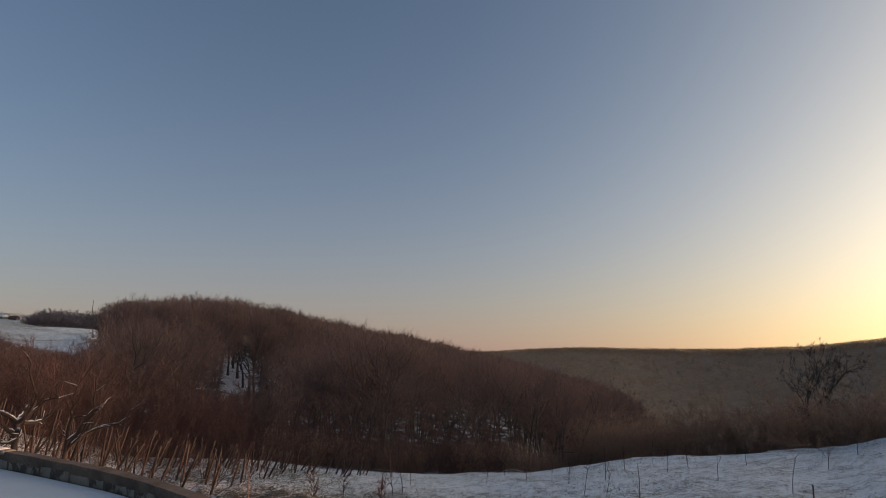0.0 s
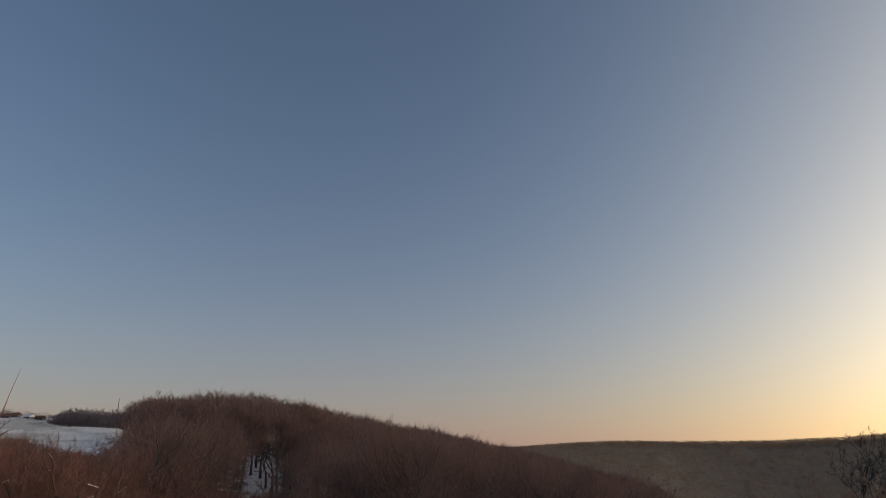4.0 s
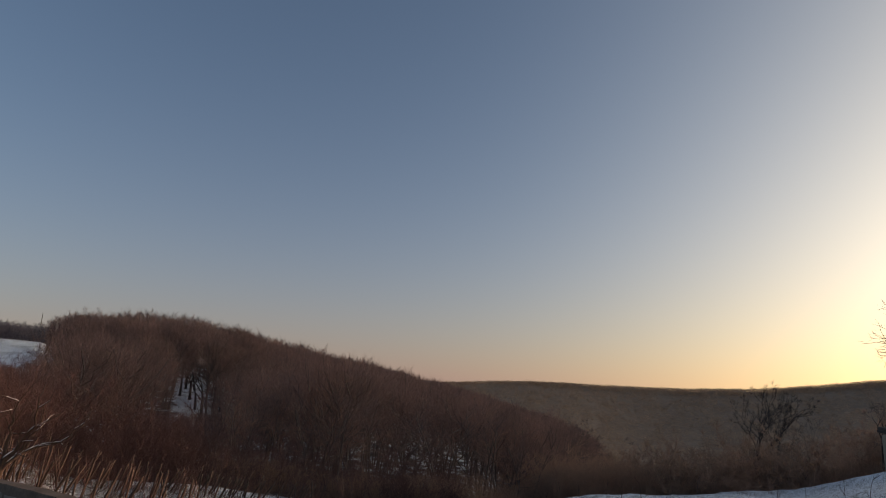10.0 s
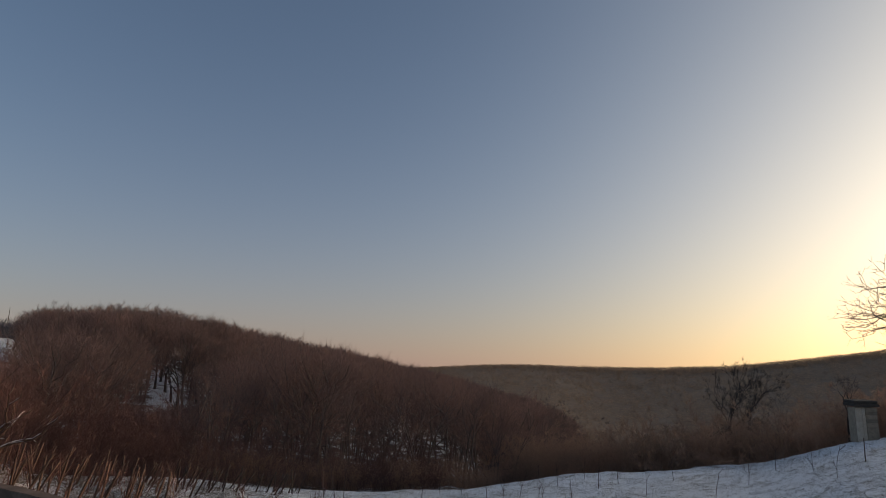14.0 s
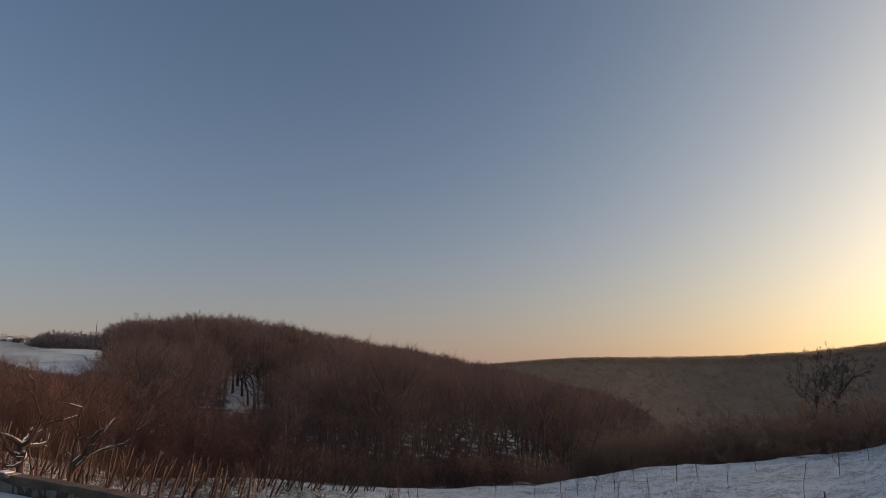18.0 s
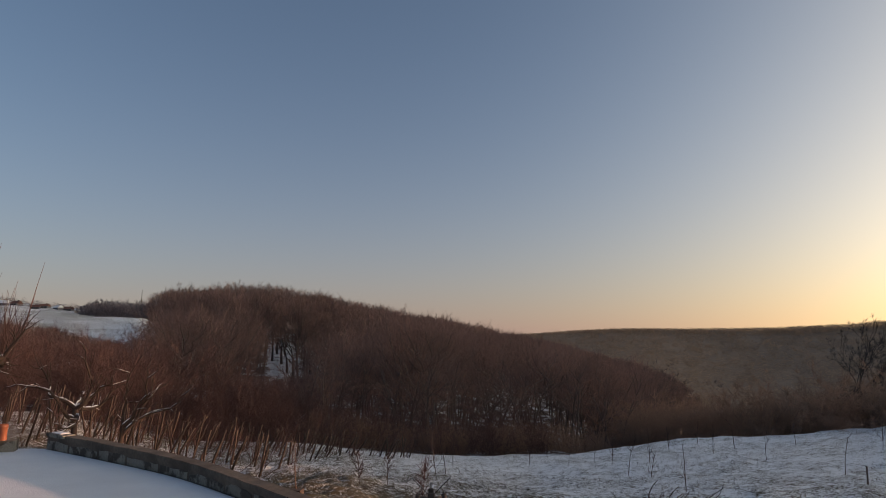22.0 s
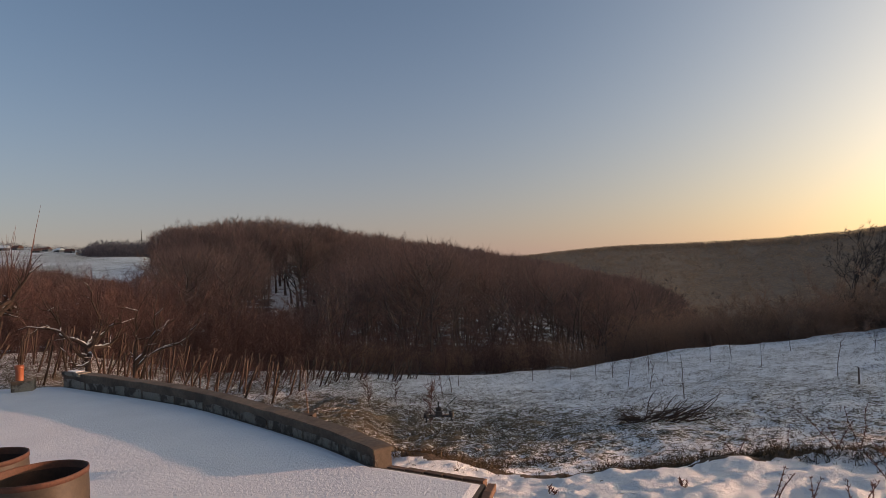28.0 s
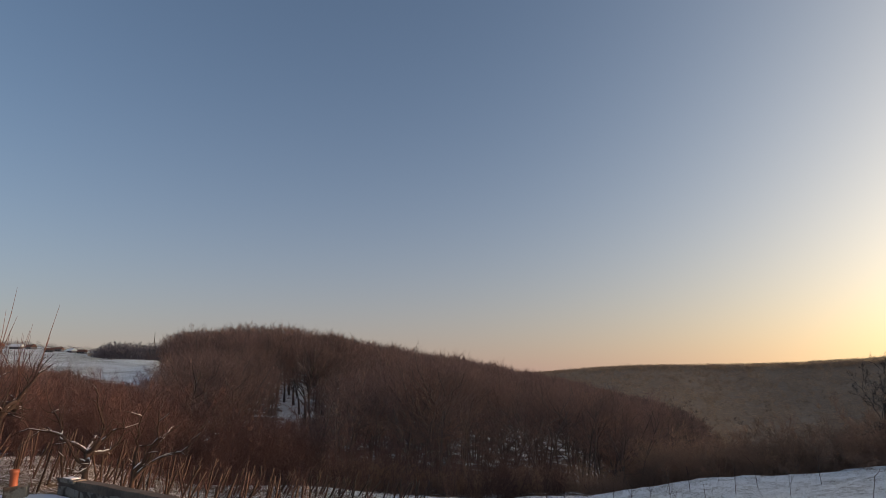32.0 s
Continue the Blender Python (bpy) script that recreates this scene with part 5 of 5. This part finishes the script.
# ---- shed by the hedge ----
def build_shed():
    root = tagged(new("garden_shed"), "small weathered board shed with a dark felt roof by the hedge", "shed")
    d = 40.0
    base = at_ground(35.0, d)
    root.matrix_world = Matrix.Translation((base.x, base.y, base.z - 0.1)) @ Matrix.Rotation(radians(-8), 4, "Z")
    w, dep, h = 1.05, 0.8, 1.72
    bm = bmesh.new()
    box(bm, (w - 0.06, dep - 0.06, h), (0, 0, h / 2))
    part("frame", bm, MAT_PLANK, root)
    for k in range(3):
        bm = bmesh.new()
        box(bm, (w * 0.46 / 3 - 0.01, 0.03, h - 0.08), (-w / 2 + w * 0.46 * (k + 0.5) / 3, -dep / 2 - 0.01, h / 2), bevel=0.004)
        part("pale_board", bm, MAT_PALE, root, "pale upright board")
    for k in range(9):
        bm = bmesh.new()
        box(bm, (w * 0.52, 0.03, h / 9 - 0.012), (w * 0.24, -dep / 2 - 0.012, h * (k + 0.5) / 9), bevel=0.004)
        part("board", bm, MAT_PLANK, root)
    bm = bmesh.new()
    box(bm, (w + 0.2, dep + 0.3, 0.14), (0, 0, h + 0.14), Matrix.Rotation(0.06, 4, "X"), bevel=0.03)
    box(bm, (w + 0.1, dep + 0.2, 0.16), (0, 0, h + 0.28), Matrix.Rotation(0.06, 4, "X"), bevel=0.05)
    part("roof", bm, MAT_ROOF, root, "dark felt roof")
    rail = tagged(new("fence_rail"), "low wooden rail fence beside the shed", "fence")
    b2 = at_ground(38.3, 39.5)
    rail.matrix_world = Matrix.Translation(b2) @ Matrix.Rotation(radians(-20), 4, "Z")
    for x in (-1.1, 0.0, 1.1):
        bm = bmesh.new()
        box(bm, (0.08, 0.08, 0.9), (x, 0, 0.35), bevel=0.01)
        part("post", bm, MAT_PLANK, rail)
    bm = bmesh.new()
    box(bm, (2.5, 0.05, 0.14), (0, -0.07, 0.72), bevel=0.008)
    part("rail", bm, MAT_PLANK, rail)


build_shed()


# ---- village beyond the field ----
def house(az, d, w, dep, h, turn, roof_mat, snowy):
    root = tagged(new("village_house"), "distant plastered house with a " + ("snow-covered roof" if snowy else "red tiled roof"), "house", "village houses")
    g = at_ground(az, d)
    root.matrix_world = Matrix.Translation((g.x, g.y, g.z - 0.5)) @ Matrix.Rotation(radians(turn), 4, "Z")
    bm = bmesh.new()
    box(bm, (w, dep, h), (0, 0, h / 2))
    part("wall", bm, MAT_WALLP, root)
    bm = bmesh.new()
    hw, hd, rh = w / 2 + 0.4, dep / 2 + 0.5, dep * 0.38
    v = [bm.verts.new(c) for c in ((-hw, -hd, h - 0.1), (hw, -hd, h - 0.1), (hw, hd, h - 0.1), (-hw, hd, h - 0.1), (-hw, 0, h + rh), (hw, 0, h + rh))]
    for f in ((0, 1, 5, 4), (2, 3, 4, 5), (1, 2, 5), (3, 0, 4), (3, 2, 1, 0)):
        bm.faces.new([v[k] for k in f])
    roof = part("roof", bm, roof_mat, root)
    bm = bmesh.new()
    box(bm, (0.6, 0.6, 1.6), (w * 0.2, 0.6, h + rh * 0.9))
    part("chimney", bm, MAT_BRICK, roof)
    for k in range(3):
        bm = bmesh.new()
        box(bm, (1.1, 0.1, 1.3), (-w * 0.3 + k * w * 0.3, -dep / 2 - 0.03, h * 0.5))
        part("window", bm, MAT_PANE, root)


for i, (az, d, w, dep, h, turn, snowy) in enumerate(((-41.6, 520, 7, 5, 2.2, 20, True), (-40.7, 540, 6, 5, 2.0, -10, False), (-39.5, 500, 5, 4, 1.7, 30, False), (-38.9, 515, 6, 4, 1.8, 5, False), (-38.0, 505, 5, 4, 1.7, -15, True), (-37.3, 495, 5, 4, 1.6, 12, False), (-42.8, 510, 7, 5, 2.2, 8, False), (-44.0, 520, 6, 5, 2.0, -20, True))):
    house(az, d, w, dep, h, turn, MAT_SNOW if snowy else MAT_TILE, snowy)


def mast():
    root = tagged(new("radio_mast"), "thin distant radio mast above the woods", "mast")
    g = at_ground(-32.2, 560)
    root.location = g
    bm = bmesh.new()
    top = 2.2 + 560 * tan(radians(4.6)) - g.z
    lathe(bm, [(0.45, 0), (0.3, top * 0.6), (0.16, top), (0.01, top + 0.1)], 6)
    part("pole", bm, MAT_CONCRETE, root)


mast()


# ---- quadcopter ----
def build_drone():
    root = tagged(new("quadcopter"), "small black four-rotor drone with two aerials hovering over the meadow", "drone")
    a, e, d = radians(-7.9), radians(-12.9), 8.0
    root.matrix_world = Matrix.Translation((d * cos(e) * sin(a), d * cos(e) * cos(a), 2.2 + d * sin(e))) @ Matrix.Rotation(radians(8), 4, "Z") @ Matrix.Rotation(radians(-8), 4, "X") @ Matrix.Diagonal((1.3, 1.3, 1.3, 1))
    bm = bmesh.new()
    box(bm, (0.062, 0.17, 0.046), (0, 0, 0.030), bevel=0.008)
    part("body", bm, MAT_CARBON, root)
    bm = bmesh.new()
    box(bm, (0.046, 0.10, 0.034), (0, 0.0, 0.072), bevel=0.006)
    part("battery", bm, MAT_CARBON, root)
    bm = bmesh.new()
    box(bm, (0.034, 0.03, 0.034), (0, 0.092, 0.036), Matrix.Rotation(0.4, 4, "X"), bevel=0.006)
    part("camera_pod", bm, MAT_CARBON, root)
    for sx in (-1, 1):
        for sy in (-1, 1):
            x, y = sx * 0.118, sy * 0.095
            ang = atan2(y, x)
            bm = bmesh.new()
            box(bm, (0.16, 0.030, 0.016), (x * 0.52, y * 0.52, 0.008), Matrix.Rotation(ang, 4, "Z"), bevel=0.002)
            arm = part("arm", bm, MAT_CARBON, root)
            bm = bmesh.new()
            lathe(bm, [(0.001, 0.000), (0.022, 0.002), (0.022, 0.034), (0.016, 0.038), (0.003, 0.040), (0.003, 0.052), (0.001, 0.053)], 12)
            bmesh.ops.translate(bm, verts=bm.verts, vec=(x, y, 0.0))
            part("motor", bm, MAT_CARBON, arm)
            bm = bmesh.new()
            box(bm, (0.126, 0.011, 0.002), (x, y, 0.046), Matrix.Rotation(0.3 + sx + sy, 4, "Z"))
            part("propeller", bm, MAT_CARBON, arm)
            bm = bmesh.new()
            box(bm, (0.014, 0.020, 0.050), (x * 0.98, y * 0.98, -0.014), Matrix.Rotation(-sx * 0.2, 4, "Y"), bevel=0.002)
            part("foot", bm, MAT_CARBON, arm)
    for sx in (-1, 1):
        bm = bmesh.new()
        box(bm, (0.006, 0.006, 0.22), (sx * 0.095, -0.08, 0.110), Matrix.Rotation(sx * 0.82, 4, "Y"))
        part("aerial", bm, MAT_CARBON, root)
    bm = bmesh.new()
    box(bm, (0.010, 0.010, 0.07), (0, -0.06, 0.110), bevel=0.002)
    part("mast", bm, MAT_CARBON, root)


build_drone()
